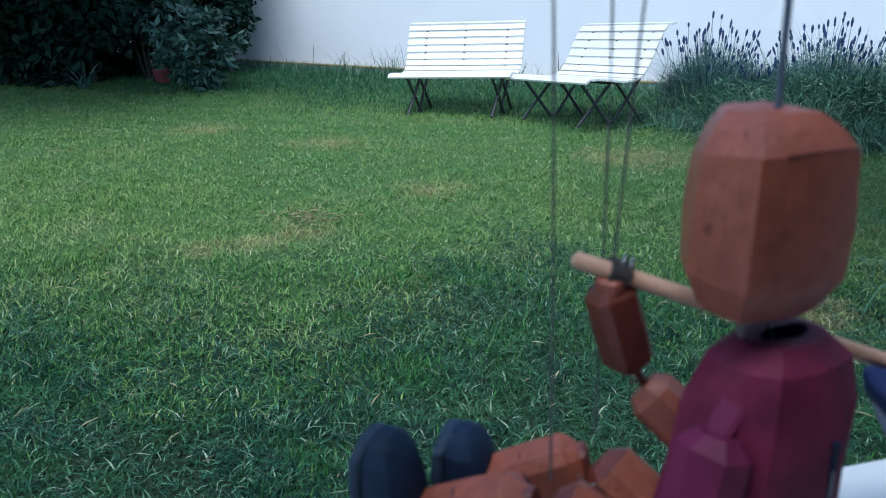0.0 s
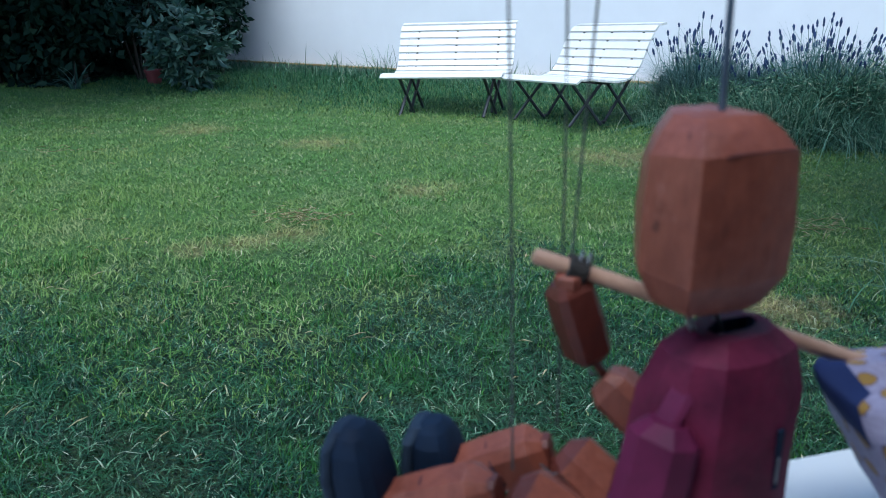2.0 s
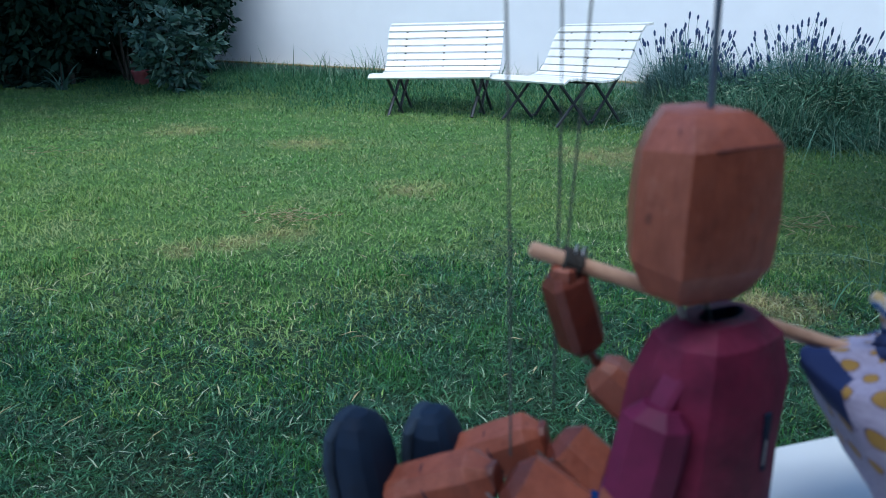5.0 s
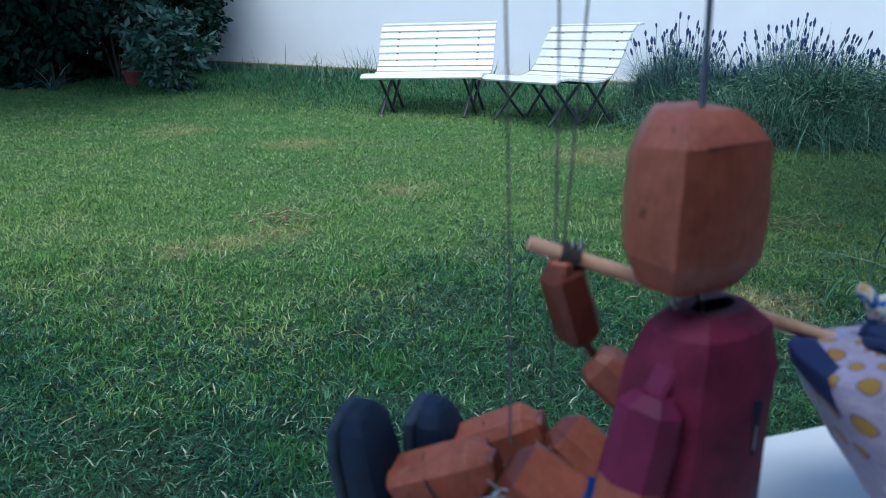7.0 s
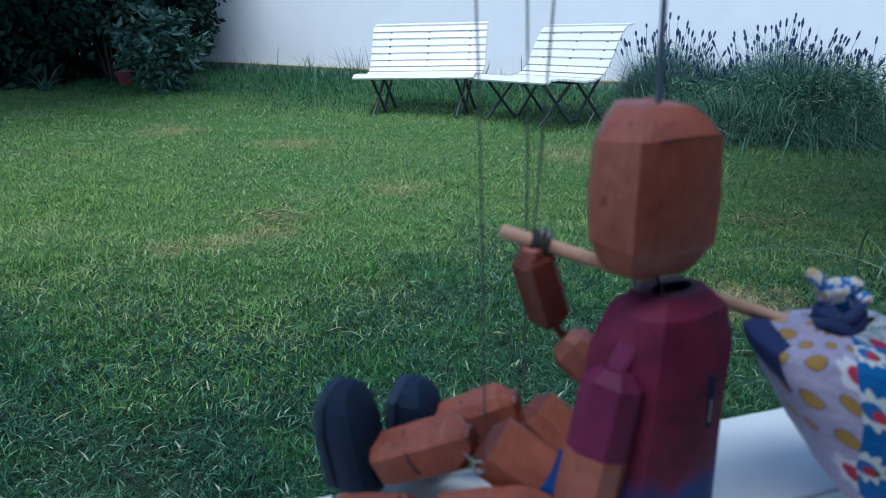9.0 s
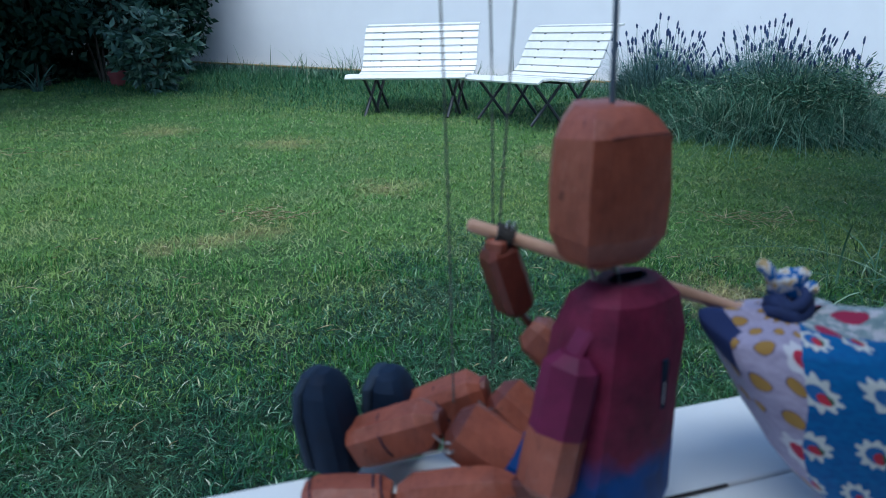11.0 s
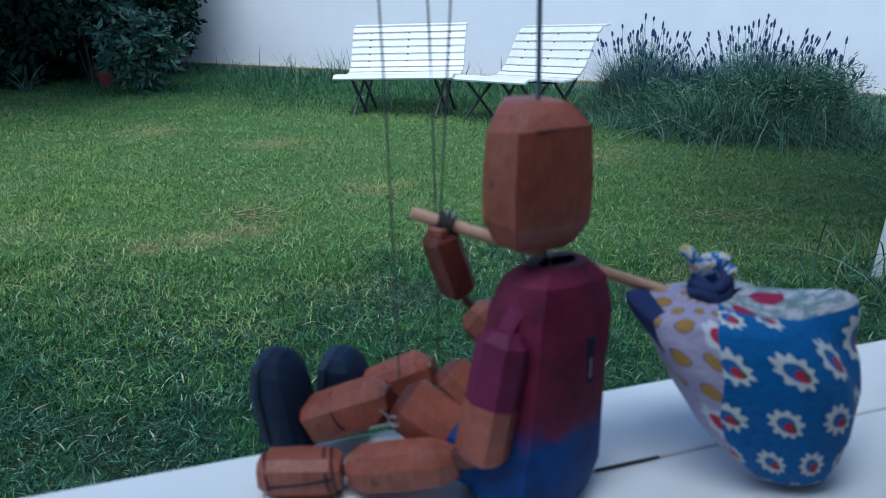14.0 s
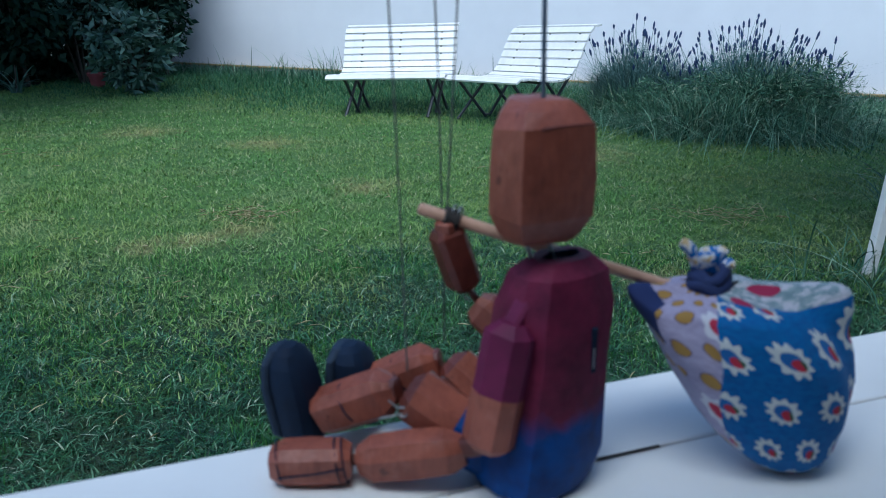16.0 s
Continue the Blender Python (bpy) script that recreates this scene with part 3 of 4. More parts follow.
    tube(bm, [wrist.lerp(fist, s) + Vector((0, -0.0235, z)) for s, z in ((0.16, 0.004), (0.5, -0.002), (0.9, -0.006))], 0.0011, 5, M_BLACK)
    # raised arm, its forearm in the darker wood for the shade on it
    s2, e2, w2, h2 = Vector((0.192, 0.686, 1.118)), Vector((0.128, 0.712, 1.168)), Vector((0.117, 0.712, 1.186)), Vector((0.092, 0.70, 1.262))
    whittled(bm, s2, e2, 0.0205, 0.021, M_WOOD, 0.8, 0.62, 0.4, 0.13)
    tube(bm, [e2 + Vector((0.006, 0, -0.004)), w2 + Vector((-0.002, 0, 0.008))], 0.0042, 6, M_DARK)
    eyelet(bm, e2.lerp(w2, 0.5), w2 - e2)
    whittled(bm, w2, h2, 0.0165, 0.018, M_DARK, 0.6, 0.66, 0.35, 0.1)
    whittled(bm, h2 - Vector((-0.002, 0, 0.006)), h2 + Vector((0.001, -0.003, 0.009)), 0.011, 0.012, M_WOOD, 0.9, 0.7)
    for k in range(2):
        tube(bm, [h2 + Vector((0.012 + 0.006 * k + 0.003 * math.cos(t), 0.0085 * math.cos(t), 0.016 - 0.002 * k + 0.0085 * math.sin(t))) for t in [i * math.pi / 6 for i in range(13)]], 0.0011, 5, M_STEEL)
    # legs with knees raised, and shoes standing on their heels
    for hip, knee, ankle, heel, toe, thick in (((0.150, 0.632, 1.024), (0.044, 0.665, 1.088), (-0.05, 0.705, 1.036), (-0.072, 0.712, Z0 + 0.012), (-0.088, 0.716, 1.118), 1.0),
                                               ((0.185, 0.672, 1.022), (0.092, 0.722, 1.094), (0.014, 0.745, 1.05), (-0.006, 0.752, Z0 + 0.012), (-0.020, 0.757, 1.1), 0.94)):
        hip, knee, ankle, heel, toe = map(Vector, (hip, knee, ankle, heel, toe))
        whittled(bm, hip, hip.lerp(knee, 0.44), 0.033 * thick, 0.033 * thick, M_BLUE, 0.95, 0.92, 0.5, 0.12)
        whittled(bm, hip.lerp(knee, 0.36), knee + (hip - knee) * 0.05, 0.0275 * thick, 0.0275 * thick, M_WOOD, 0.95, 0.5, 0.45, 0.14, M_DARK, 0.03, 0.35)
        whittled(bm, knee + (ankle - knee) * 0.06, ankle, 0.0225 * thick, 0.026 * thick, M_WOOD, 0.42, 0.95, 0.42, 0.16, None, 0.02, 0.2)
        whittled(bm, knee + (ankle - knee) * 0.03 + UP * -0.003, knee + (ankle - knee) * 0.14, 0.011, 0.014, M_DARK, 0.7, 0.9)
        tube(bm, [knee + Vector((0.026, -0.03, -0.024)), knee + Vector((0.004, -0.025, -0.02)), knee + Vector((-0.026, -0.022, -0.028))], 0.0013, 5, M_STEEL)
        eyelet(bm, knee + Vector((0.0, -0.026, -0.018)), Vector((0.6, -0.2, -0.5)))
        wound(bm, knee.lerp(ankle, 0.62), ankle - knee, 0.0255 * thick)
        out = Vector((ankle.x - knee.x, ankle.y - knee.y, 0)).normalized()
        wide = out.cross(UP).normalized()
        rows = []
        for s, a, b in ((0.0, 0.022, 0.022), (0.06, 0.03, 0.025), (0.35, 0.031, 0.026), (0.6, 0.033, 0.025), (0.82, 0.03, 0.021), (0.94, 0.022, 0.015), (1.0, 0.011, 0.008)):
            rows.append(ring(heel.lerp(toe, s), wide, out, a, b, 16, 0.5, 2.6))
        rings(bm, rows, M_BLACK)
        sole = [ring(heel.lerp(toe, s) + out * (b * 0.86), wide, out, a, 0.0085, 16, 0.5, 3.0) for s, a, b in ((0.015, 0.022, 0.026), (0.07, 0.03, 0.027), (0.35, 0.031, 0.028), (0.6, 0.0335, 0.027), (0.84, 0.0295, 0.022), (0.97, 0.017, 0.014))]
        rings(bm, sole, M_SOLE)
    return part("wooden_puppet", bm, [WOOD, PURPLE, BLUE, SHOE, STEEL, WOOD_DARK, BODY, SOLE], None, "", 24)


doll = puppet()
tagged(doll, "whittled wooden puppet in maroon and blue, sitting on the sill", "puppet")
bev = doll.modifiers.new("worn_edges", "BEVEL")
bev.width, bev.segments, bev.limit_method, bev.angle_limit = 0.005, 3, "ANGLE", radians(20)

# stick over the shoulder
stick = empty("carrying_stick", 0.064, 0.698, 1.284)
tagged(stick, "pale wooden dowel stick carried over the puppet's shoulder", "stick")
SL, SR = Vector((0.064, 0.698, 1.284)), Vector((0.41, 0.715, 1.165))


def under(ob, root):
    """Hang a mesh made in world places under its thing."""
    ob.parent = root
    ob.matrix_parent_inverse = root.matrix_world.inverted()
    return ob


bm = bmesh.new()
block(bm, SL, SR, ((0, 0.005), (0.008, 0.0068), (0.99, 0.0068), (1, 0.005)), 0, 1.0, 12)
under(part("dowel", bm, DOWEL, None, "", 40), stick)
bm = bmesh.new()
for k in range(4):
    c = SL.lerp(SR, 0.085 + 0.011 * k)
    d, u, w = frame_of(SR - SL)
    tube(bm, [c + (u * math.cos(t) + w * math.sin(t)) * 0.0095 for t in [i * math.pi / 6 for i in range(13)]], 0.003, 5)
under(part("binding", bm, NEAR_BLACK, None, "black thread binding"), stick)


bm = bmesh.new()
for k in range(2):
    c = SL.lerp(SR, 0.93 + 0.02 * k) + UP * 0.008
    tube(bm, [c + Vector((0.011 * math.cos(t), 0.004 * math.sin(t), 0.012 * math.sin(t))) for t in [i * math.pi / 8 for i in range(17)]], 0.0012, 5)
under(part("wire_loop", bm, STEEL, None, "bent steel wire loop"), stick)


# ---------------------------------------------------------------- cloth bundle
def print_material():
    """Cotton print: blue with white daisies, and lilac with yellow rounds, sewn together."""
    k = Nodes("printed_cotton")
    uv = k.coord("UV")
    sep = k.t.nodes.new("ShaderNodeSeparateXYZ")
    k.put(sep.inputs[0], uv)
    shake = k.n("TexNoise", Scale=9.0, Detail=2.0)
    k.put(shake.inputs["Vector"], uv)
    both = k.t.nodes.new("ShaderNodeSeparateXYZ")
    k.put(both.inputs[0], shake.outputs["Color"])
    u = k.math("ADD", sep.outputs[0], k.math("MULTIPLY", k.math("SUBTRACT", both.outputs[0], 0.5), 0.02))
    v = k.math("ADD", sep.outputs[1], k.math("MULTIPLY", k.math("SUBTRACT", both.outputs[1], 0.5), 0.05))

    def cell(scale_u, scale_v, off_u, off_v):
        vv = k.math("ADD", k.math("MULTIPLY", v, scale_v), off_v)
        row = k.math("MULTIPLY", k.math("MODULO", k.math("FLOOR", vv), 2.0), 0.5)
        uu = k.math("ADD", k.math("ADD", k.math("MULTIPLY", u, scale_u), off_u), row)
        x = k.math("SUBTRACT", k.math("FRACT", uu), 0.5)
        y = k.math("SUBTRACT", k.math("FRACT", vv), 0.5)
        r = k.math("SQRT", k.math("ADD", k.math("MULTIPLY", x, x), k.math("MULTIPLY", y, y)))
        return x, y, r, k.math("ARCTAN2", y, x)

    def less(a, b):
        return k.math("LESS_THAN", a, b)

    fine = k.noise(uv, 60, 5)
    x, y, r, th = cell(11.0, 5.6, 0.2, 0.1)
    petal = k.math("ADD", 0.3, k.math("MULTIPLY", k.math("COSINE", k.math("MULTIPLY", th, 10.0)), 0.045))
    blue = k.ramp(fine, (0.3, (0.003, 0.075, 0.26)), (0.7, (0.008, 0.14, 0.39)))
    col = k.mix(less(r, petal), blue, (0.58, 0.6, 0.59, 1))
    col = k.mix(less(r, 0.17), col, (0.02, 0.12, 0.36, 1))
    dx, dy = k.math("SUBTRACT", x, 0.07), k.math("ADD", y, 0.08)
    heart = k.math("SQRT", k.math("ADD", k.math("MULTIPLY", dx, dx), k.math("MULTIPLY", dy, dy)))
    col = k.mix(less(heart, 0.12), col, (0.42, 0.02, 0.05, 1))
    col = k.mix(k.math("MULTIPLY", less(heart, 0.12), less(0.05, dx)), col, (0.02, 0.09, 0.05, 1))
    # lilac piece
    x, y, r, th = cell(20.0, 10.0, 0.3, 0.35)
    lil = k.ramp(fine, (0.3, (0.3, 0.27, 0.4)), (0.7, (0.43, 0.39, 0.54)))
    wob = k.math("ADD", 0.2, k.math("MULTIPLY", fine, 0.06))
    wob = k.math("MULTIPLY", wob, k.ramp(k.noise(uv, 4, 2), (0.43, (0.0, 0.0, 0.0)), (0.5, (1.15, 1.15, 1.15))))
    lil = k.mix(less(r, k.math("ADD", wob, 0.03)), lil, (0.06, 0.06, 0.16, 1))
    lil = k.mix(less(r, wob), lil, (0.36, 0.21, 0.05, 1))
    x, y, r, th = cell(6.5, 3.3, 0.62, 0.2)
    petals = k.math("ADD", 0.2, k.math("MULTIPLY", k.math("COSINE", k.math("MULTIPLY", th, 7.0)), 0.03))
    lil = k.mix(less(r, petals), lil, (0.6, 0.6, 0.66, 1))
    lil = k.mix(less(r, 0.1), lil, (0.4, 0.02, 0.06, 1))
    edge = k.math("SUBTRACT", u, k.math("MULTIPLY", k.math("SUBTRACT", v, 0.4), 0.22))
    navy = k.math("MULTIPLY", less(u, 0.335), k.math("MULTIPLY", less(0.62, v), less(v, 0.79)))
    lil = k.mix(navy, lil, (0.012, 0.025, 0.11, 1))
    col = k.mix(less(edge, 0.375), col, lil)
    # grey-green corner piece near the top
    x, y, r, th = cell(7.0, 4.0, 0.2, 0.15)
    gr = k.ramp(fine, (0.3, (0.12, 0.2, 0.24)), (0.7, (0.28, 0.36, 0.38)))
    gr = k.mix(k.ramp(k.noise(uv, 34, 3, 0.7), (0.48, (0, 0, 0)), (0.56, (1, 1, 1))), gr, (0.5, 0.5, 0.56, 1))
    gr = k.mix(less(r, 0.17), gr, (0.3, 0.015, 0.07, 1))
    zone = k.math("MULTIPLY", less(k.math("ADD", k.math("MULTIPLY", u, -0.8), 1.25), v), less(0.5, u))
    col = k.mix(zone, col, gr)
    weave = k.noise(uv, 260, 2)
    k.bump(weave, 0.25, 0.002)
    return k.done(col, 0.85)


PRINT = print_material()
NAVY = mottled("navy_cotton", (0.01, 0.02, 0.08), (0.03, 0.05, 0.16), 60, 0.85, 0.2)


def fray_material():
    k = Nodes("frayed_cotton")
    o = k.coord()
    col = k.ramp(k.noise(o, 55, 2), (0.44, (0.01, 0.12, 0.4)), (0.5, (0.7, 0.7, 0.72)), (0.58, (0.5, 0.36, 0.18)))
    k.bump(k.noise(o, 200, 4), 0.4, 0.003)
    return k.done(col, 0.9)


FRAY = fray_material()


def bundle():
    root = empty("cloth_bundle", 0.47, 0.655, Z0)
    N, M = 96, 60
    bot, top = Vector((0.488, 0.648, Z0 + 0.001)), Vector((0.394, 0.69, Z0 + 0.204))
    knots = [(0.0, 0.01), (0.015, 0.03), (0.06, 0.045), (0.16, 0.064), (0.32, 0.084), (0.52, 0.101), (0.7, 0.108), (0.84, 0.104), (0.93, 0.092), (0.975, 0.062), (1.0, 0.026)]
    bm = bmesh.new()
    uvl = bm.loops.layers.uv.new("UVMap")
    rows, arc, last = [], 0.0, None
    for i in range(M + 1):
        s = i / M
        s = s * s * (3 - 2 * s) * 0.35 + s * 0.65
        r = np.interp(s, [a for a, _ in knots], [b for _, b in knots])
        c = bot.lerp(top, s)
        c.x += 0.03 * math.sin(math.pi * min(s, 1)) * s
        row = []
        for j in range(N):
            t = 2 * math.pi * j / N
            fold = 1 + (0.02 + 0.075 * s * s) * math.sin(5 * t + 2.2 * s) + 0.03 * math.sin(11 * t - 3 * s) * s * s - 0.05 * math.exp(-(((t - 4.35 + 0.3 * s) / 0.07) ** 2)) * math.sin(math.pi * s)
            ear = 0.0
            for ta, amp in ((math.pi * 1.02, 0.22), (-0.12, 0.25)):
                dd = math.atan2(math.sin(t - ta), math.cos(t - ta))
                ear += amp * math.exp(-(dd / 0.3) ** 2) * math.exp(-((s - 0.9) / 0.09) ** 2)
            rr = r * (fold + ear)
            p = Vector((c.x + rr * math.cos(t), c.y + rr * 0.86 * math.sin(t), c.z + 0.09 * ear))
            p += Vector((0, 0, 0.004)) * noise.noise(p * 30) * s
            p.z = max(p.z, Z0 + 0.0005)
            row.append(bm.verts.new(p))
        here = (r, c.z)
        arc += math.hypot(r - last[0], c.z - last[1]) if last else 0.0
        last = here
        rows.append((arc / 0.33, row))
    for (s0, a), (s1, b) in zip(rows, rows[1:]):
        for j in range(N):
            f = bm.faces.new((a[j], a[(j + 1) % N], b[(j + 1) % N], b[j]))
            f.smooth = True
            u0 = (j / N - 0.25) % 1.0
            for lp, uu, vv in zip(f.loops, (u0, u0 + 1 / N, u0 + 1 / N, u0), (s0, s0, s1, s1)):
                lp[uvl].uv = (uu, vv)
    bm.faces.new(rows[0][1][::-1])
    under(part("sack", bm, PRINT), root)
    # knot and loose ends
    kn = Vector((0.392, 0.688, 1.203))
    bm = bmesh.new()
    for i in range(3):
        tube(bm, [kn + Vector(((0.02 - 0.003 * i) * math.cos(a), (0.018 - 0.002 * i) * math.sin(a), -0.01 + 0.008 * i + 0.007 * math.sin(2 * a + i))) for a in [k * math.pi / 7 for k in range(15)]], 0.0085, 7)
    under(part("knot", bm, NAVY, None, "dark blue knot", 60), root)
    for ax, ay, h, w in ((-0.032, 0.0, 0.044, 0.013), (0.004, 0.008, 0.036, 0.016), (0.022, -0.004, 0.024, 0.012), (-0.01, -0.012, 0.032, 0.013)):
        bm = bmesh.new()
        a = kn + Vector((0, 0, -0.004))
        b = kn + Vector((ax, ay, h))
        block(bm, a, b, ((0, 0.008), (0.3, w * 0.8), (0.5, w * 0.9), (0.75, w), (0.9, w), (1, w * 0.6)), 0, 0.45, 9)
        for v in bm.verts:
            v.co += Vector((noise.noise(v.co * 70), noise.noise(v.co * 70 + Vector((9, 0, 0))), noise.noise(v.co * 70 + Vector((0, 9, 0))))) * 0.006
        under(part("loose_end", bm, FRAY, None, "frayed pale cloth end", 60), root)
    return root


sack = bundle()
sack.location.x -= 0.006
tagged(sack, "printed cotton bundle with daisies, knotted on the stick's end", "bundle")

# ---------------------------------------------------------------- puppet strings
ROD_TOP = Vector((0.175, 0.655, 2.05))
bm = bmesh.new()
tube(bm, [(0.187, 0.647, 1.405), (0.181, 0.651, 1.7), ROD_TOP], 0.0025, 8)
tagged(part("head_rod", bm, WIRE, None, "", 40), "thin dark wire rod rising from the puppet's head", "rod")


def string(name, a, b, sag, label):
    a, b = Vector(a), Vector(b)
    bm = bmesh.new()
    tube(bm, [a.lerp(b, i / 14) + Vector((sag, 0, 0)) * math.sin(math.pi * i / 14) for i in range(15)], 0.0011, 5)
    return tagged(part(name, bm, THREAD), label, "string", "puppet strings")


string("puppet_string", (0.095, 0.70, 1.276), (0.13, 0.69, 2.05), 0.0, "thin dark thread from the stick to above")
string("puppet_string", (0.093, 0.722, 1.115), (0.04, 0.69, 2.05), 0.012, "thin dark thread rising from the puppet's knee")
string("puppet_string", (0.05, 0.662, 1.108), (0.0, 0.68, 2.05), 0.008, "thin dark thread rising from the puppet's nearer knee")

# ---------------------------------------------------------------- planting by the wall
def ellipsoid_points(rng, n, c, r, shell=0.5):
    d = rng.normal(size=(n, 3))
    d /= np.linalg.norm(d, axis=1)[:, None]
    k = rng.uniform(shell, 1.0, n) ** (1 / 2)
    lump = 1 + 0.16 * np.sin(d[:, 0] * 7 + c[0]) * np.sin(d[:, 2] * 6 + c[1]) + 0.1 * np.sin(d[:, 1] * 11)
    return np.array(c) + d * (k * lump)[:, None] * np.array(r), d


def lavender(x, y, radius, height, spikes):
    """One clump: a mound of fine leaves, with stems that carry dark flower spikes."""
    root = empty("lavender_bush", x, y, 0)
    n = int(14000 * radius)
    a, q = rng.uniform(0, 2 * np.pi, n), np.sqrt(rng.uniform(0, 1, n)) * radius
    base = np.stack([q * np.cos(a), q * np.sin(a), rng.uniform(0, height * 0.2, n)], 1)
    lumps = 0.75 + 0.3 * np.sin(a * 3 + x * 5) * np.sin(q * 9 + y)
    h = height * rng.uniform(0.4, 1.0, n) * (1 - 0.45 * (q / radius) ** 2) * lumps
    under_parts = [blades(rng, base, h, rng.uniform(0.004, 0.011, n), rng.uniform(0.2, 1.2, n), 3, 0.9)]
    at, out = ellipsoid_points(rng, int(9000 * radius), (0, 0, height * 0.36), (radius * 0.95, radius * 0.8, height * 0.36), 0.2)
    under_parts.append(leaves(rng, at, rng.uniform(0.025, 0.05, len(at)), 0.5, 0.28))
    ob = cloud("foliage", *merged(under_parts), LAVLEAF, root)
    ob["kind"] = "stuff"
    for i in range(spikes):
        t, q = random.uniform(0, 2 * math.pi), math.sqrt(random.random()) * radius * 0.9
        p = Vector((q * math.cos(t), q * math.sin(t), height * 0.3))
        tip = p + Vector((math.cos(t) * q * 0.35 + random.uniform(-0.07, 0.07), math.sin(t) * q * 0.4, height * random.triangular(0.22, 0.7, 0.4) * (1.1 - 0.35 * q / radius)))
        bm = bmesh.new()
        tube(bm, [p, p.lerp(tip, 0.5) + Vector((random.uniform(-0.03, 0.03), 0, 0)), tip], 0.003, 4)
        stem = part("stem", bm, LAVLEAF, root)
        bm = bmesh.new()
        d = (tip - p).normalized()
        L = random.uniform(0.05, 0.1)
        rings(bm, [ring(tip + d * L * s, *frame_of(d)[1:], r * random.uniform(0.8, 1.2), r, 6) for s, r in ((0, 0.005), (0.15, 0.012), (0.35, 0.0105), (0.5, 0.0145), (0.75, 0.0115), (1, 0.004))])
        spike = part("flower_spike", bm, SPIKE, stem)
    return root


for x, y, r, h, s in ((2.72, 9.75, 0.5, 1.15, 72), (3.28, 9.5, 0.42, 0.86, 34), (3.85, 9.25, 0.6, 1.2, 84), (4.4, 9.0, 0.42, 1.0, 40)):
    tagged(lavender(x, y, r, h, s), "grey-green lavender clump with dark flower spikes before the wall", "lavender", "lavender clumps")

# unmown strip in front of the wall, lower towards the lawn
n = 70000
s = rng.uniform(-1.5, 11.5, n)
off = rng.uniform(0.1, 3.5, n) ** 0.95 + 0.35 * np.sin(s * 1.9) + rng.normal(0, 0.4, n)
off = np.maximum(off, 0.08)
base = np.array([WA.x, WA.y, 0.0]) + np.outer(s, [wdir.x, wdir.y, 0]) + np.outer(off, [wnorm.x, wnorm.y, 0])
h = rng.uniform(0.03, 0.085, n) + 0.1 * rng.uniform(0.2, 1.0, n) * np.clip(1.6 - 0.5 * off, 0, 1)
tagged(cloud("unmown_grass", *blades(rng, base, h, rng.uniform(0.004, 0.008, n), rng.uniform(0.3, 1.5, n), 2, 0.7), UNMOWN), "unmown grass before the white wall, coloured darker for its shade", "grass", kind="stuff")

# rough tall grass under and round the lavender
pieces = []
for n, x0, y0, x1, y1, wd, h in ((8000, 2.4, 9.6, 3.1, 8.5, 0.5, 0.5), (9000, 2.8, 8.6, 4.1, 8.1, 0.6, 0.6), (8000, 3.45, 8.9, 4.4, 8.6, 0.4, 0.8), (2200, 4.8, 8.2, 6.2, 9.9, 0.5, 0.22)):
    s = rng.uniform(0, 1, n)
    base = np.stack([x0 + (x1 - x0) * s + rng.normal(0, wd * 0.5, n), y0 + (y1 - y0) * s + rng.normal(0, wd * 0.5, n), np.zeros(n)], 1)
    lumps = 0.55 + 0.6 * (0.5 + 0.5 * np.sin(base[:, 0] * 4.3 + 1) * np.sin(base[:, 1] * 3.7 + base[:, 0]))
    pieces.append(blades(rng, base, h * rng.uniform(0.3, 1.15, n) * lumps, rng.uniform(0.004, 0.01, n), rng.uniform(0.25, 1.6, n) * rng.choice([0.6, 1.1, 1.9], n), 4, 0.8))
n = 9000
s = rng.uniform(-1, 14, n)
base = np.array([WA.x, WA.y, 0.0]) + np.outer(s, [wdir.x, wdir.y, 0]) + np.outer(rng.exponential(0.28, n) + 0.09, [wnorm.x, wnorm.y, 0])
pieces.append(blades(rng, base, rng.uniform(0.08, 0.26, n) * (1 + 1.4 * (rng.uniform(0, 1, n) > 0.985)), rng.uniform(0.006, 0.013, n), rng.uniform(0.2, 1.0, n), 3, 0.7))
for tx, ty, th, tn in ((-1.35, 13.6, 0.75, 60), (-2.1, 13.9, 0.5, 50), (0.75, 12.2, 0.5, 40), (-0.5, 12.9, 0.4, 40)):
    base = np.stack([rng.normal(tx, 0.14, tn), rng.normal(ty, 0.08, tn), np.zeros(tn)], 1)
    pieces.append(blades(rng, base, th * rng.uniform(0.4, 1.0, tn), rng.uniform(0.008, 0.014, tn), rng.uniform(0.1, 0.9, tn), 4, 0.9))
n = 420
base = np.stack([rng.uniform(2.35, 4.7, n), rng.uniform(8.05, 9.0, n), np.zeros(n)], 1)
pieces.append(blades(rng, base, rng.uniform(0.25, 0.75, n), rng.uniform(0.008, 0.014, n), rng.uniform(0.5, 1.7, n), 6, 1.0))
for cx, cy, w, d, h, n in ((2.75, 8.95, 0.5, 0.35, 0.4, 2600), (3.3, 8.6, 0.5, 0.4, 0.5, 3000), (3.8, 8.45, 0.5, 0.4, 0.45, 3000), (4.3, 8.5, 0.5, 0.4, 0.6, 3200)):
    at, out = ellipsoid_points(rng, n, (cx, cy, h * 0.5), (w, d, h * 0.8), 0.2)
    at = at[at[:, 2] > 0.01]
    pieces.append(leaves(rng, at, rng.uniform(0.05, 0.11, len(at)), -0.35, 0.13))
tagged(cloud("tall_grass", *merged(pieces), TALLGRASS), "unmown tall grass along the wall and round the lavender", "grass", kind="stuff")


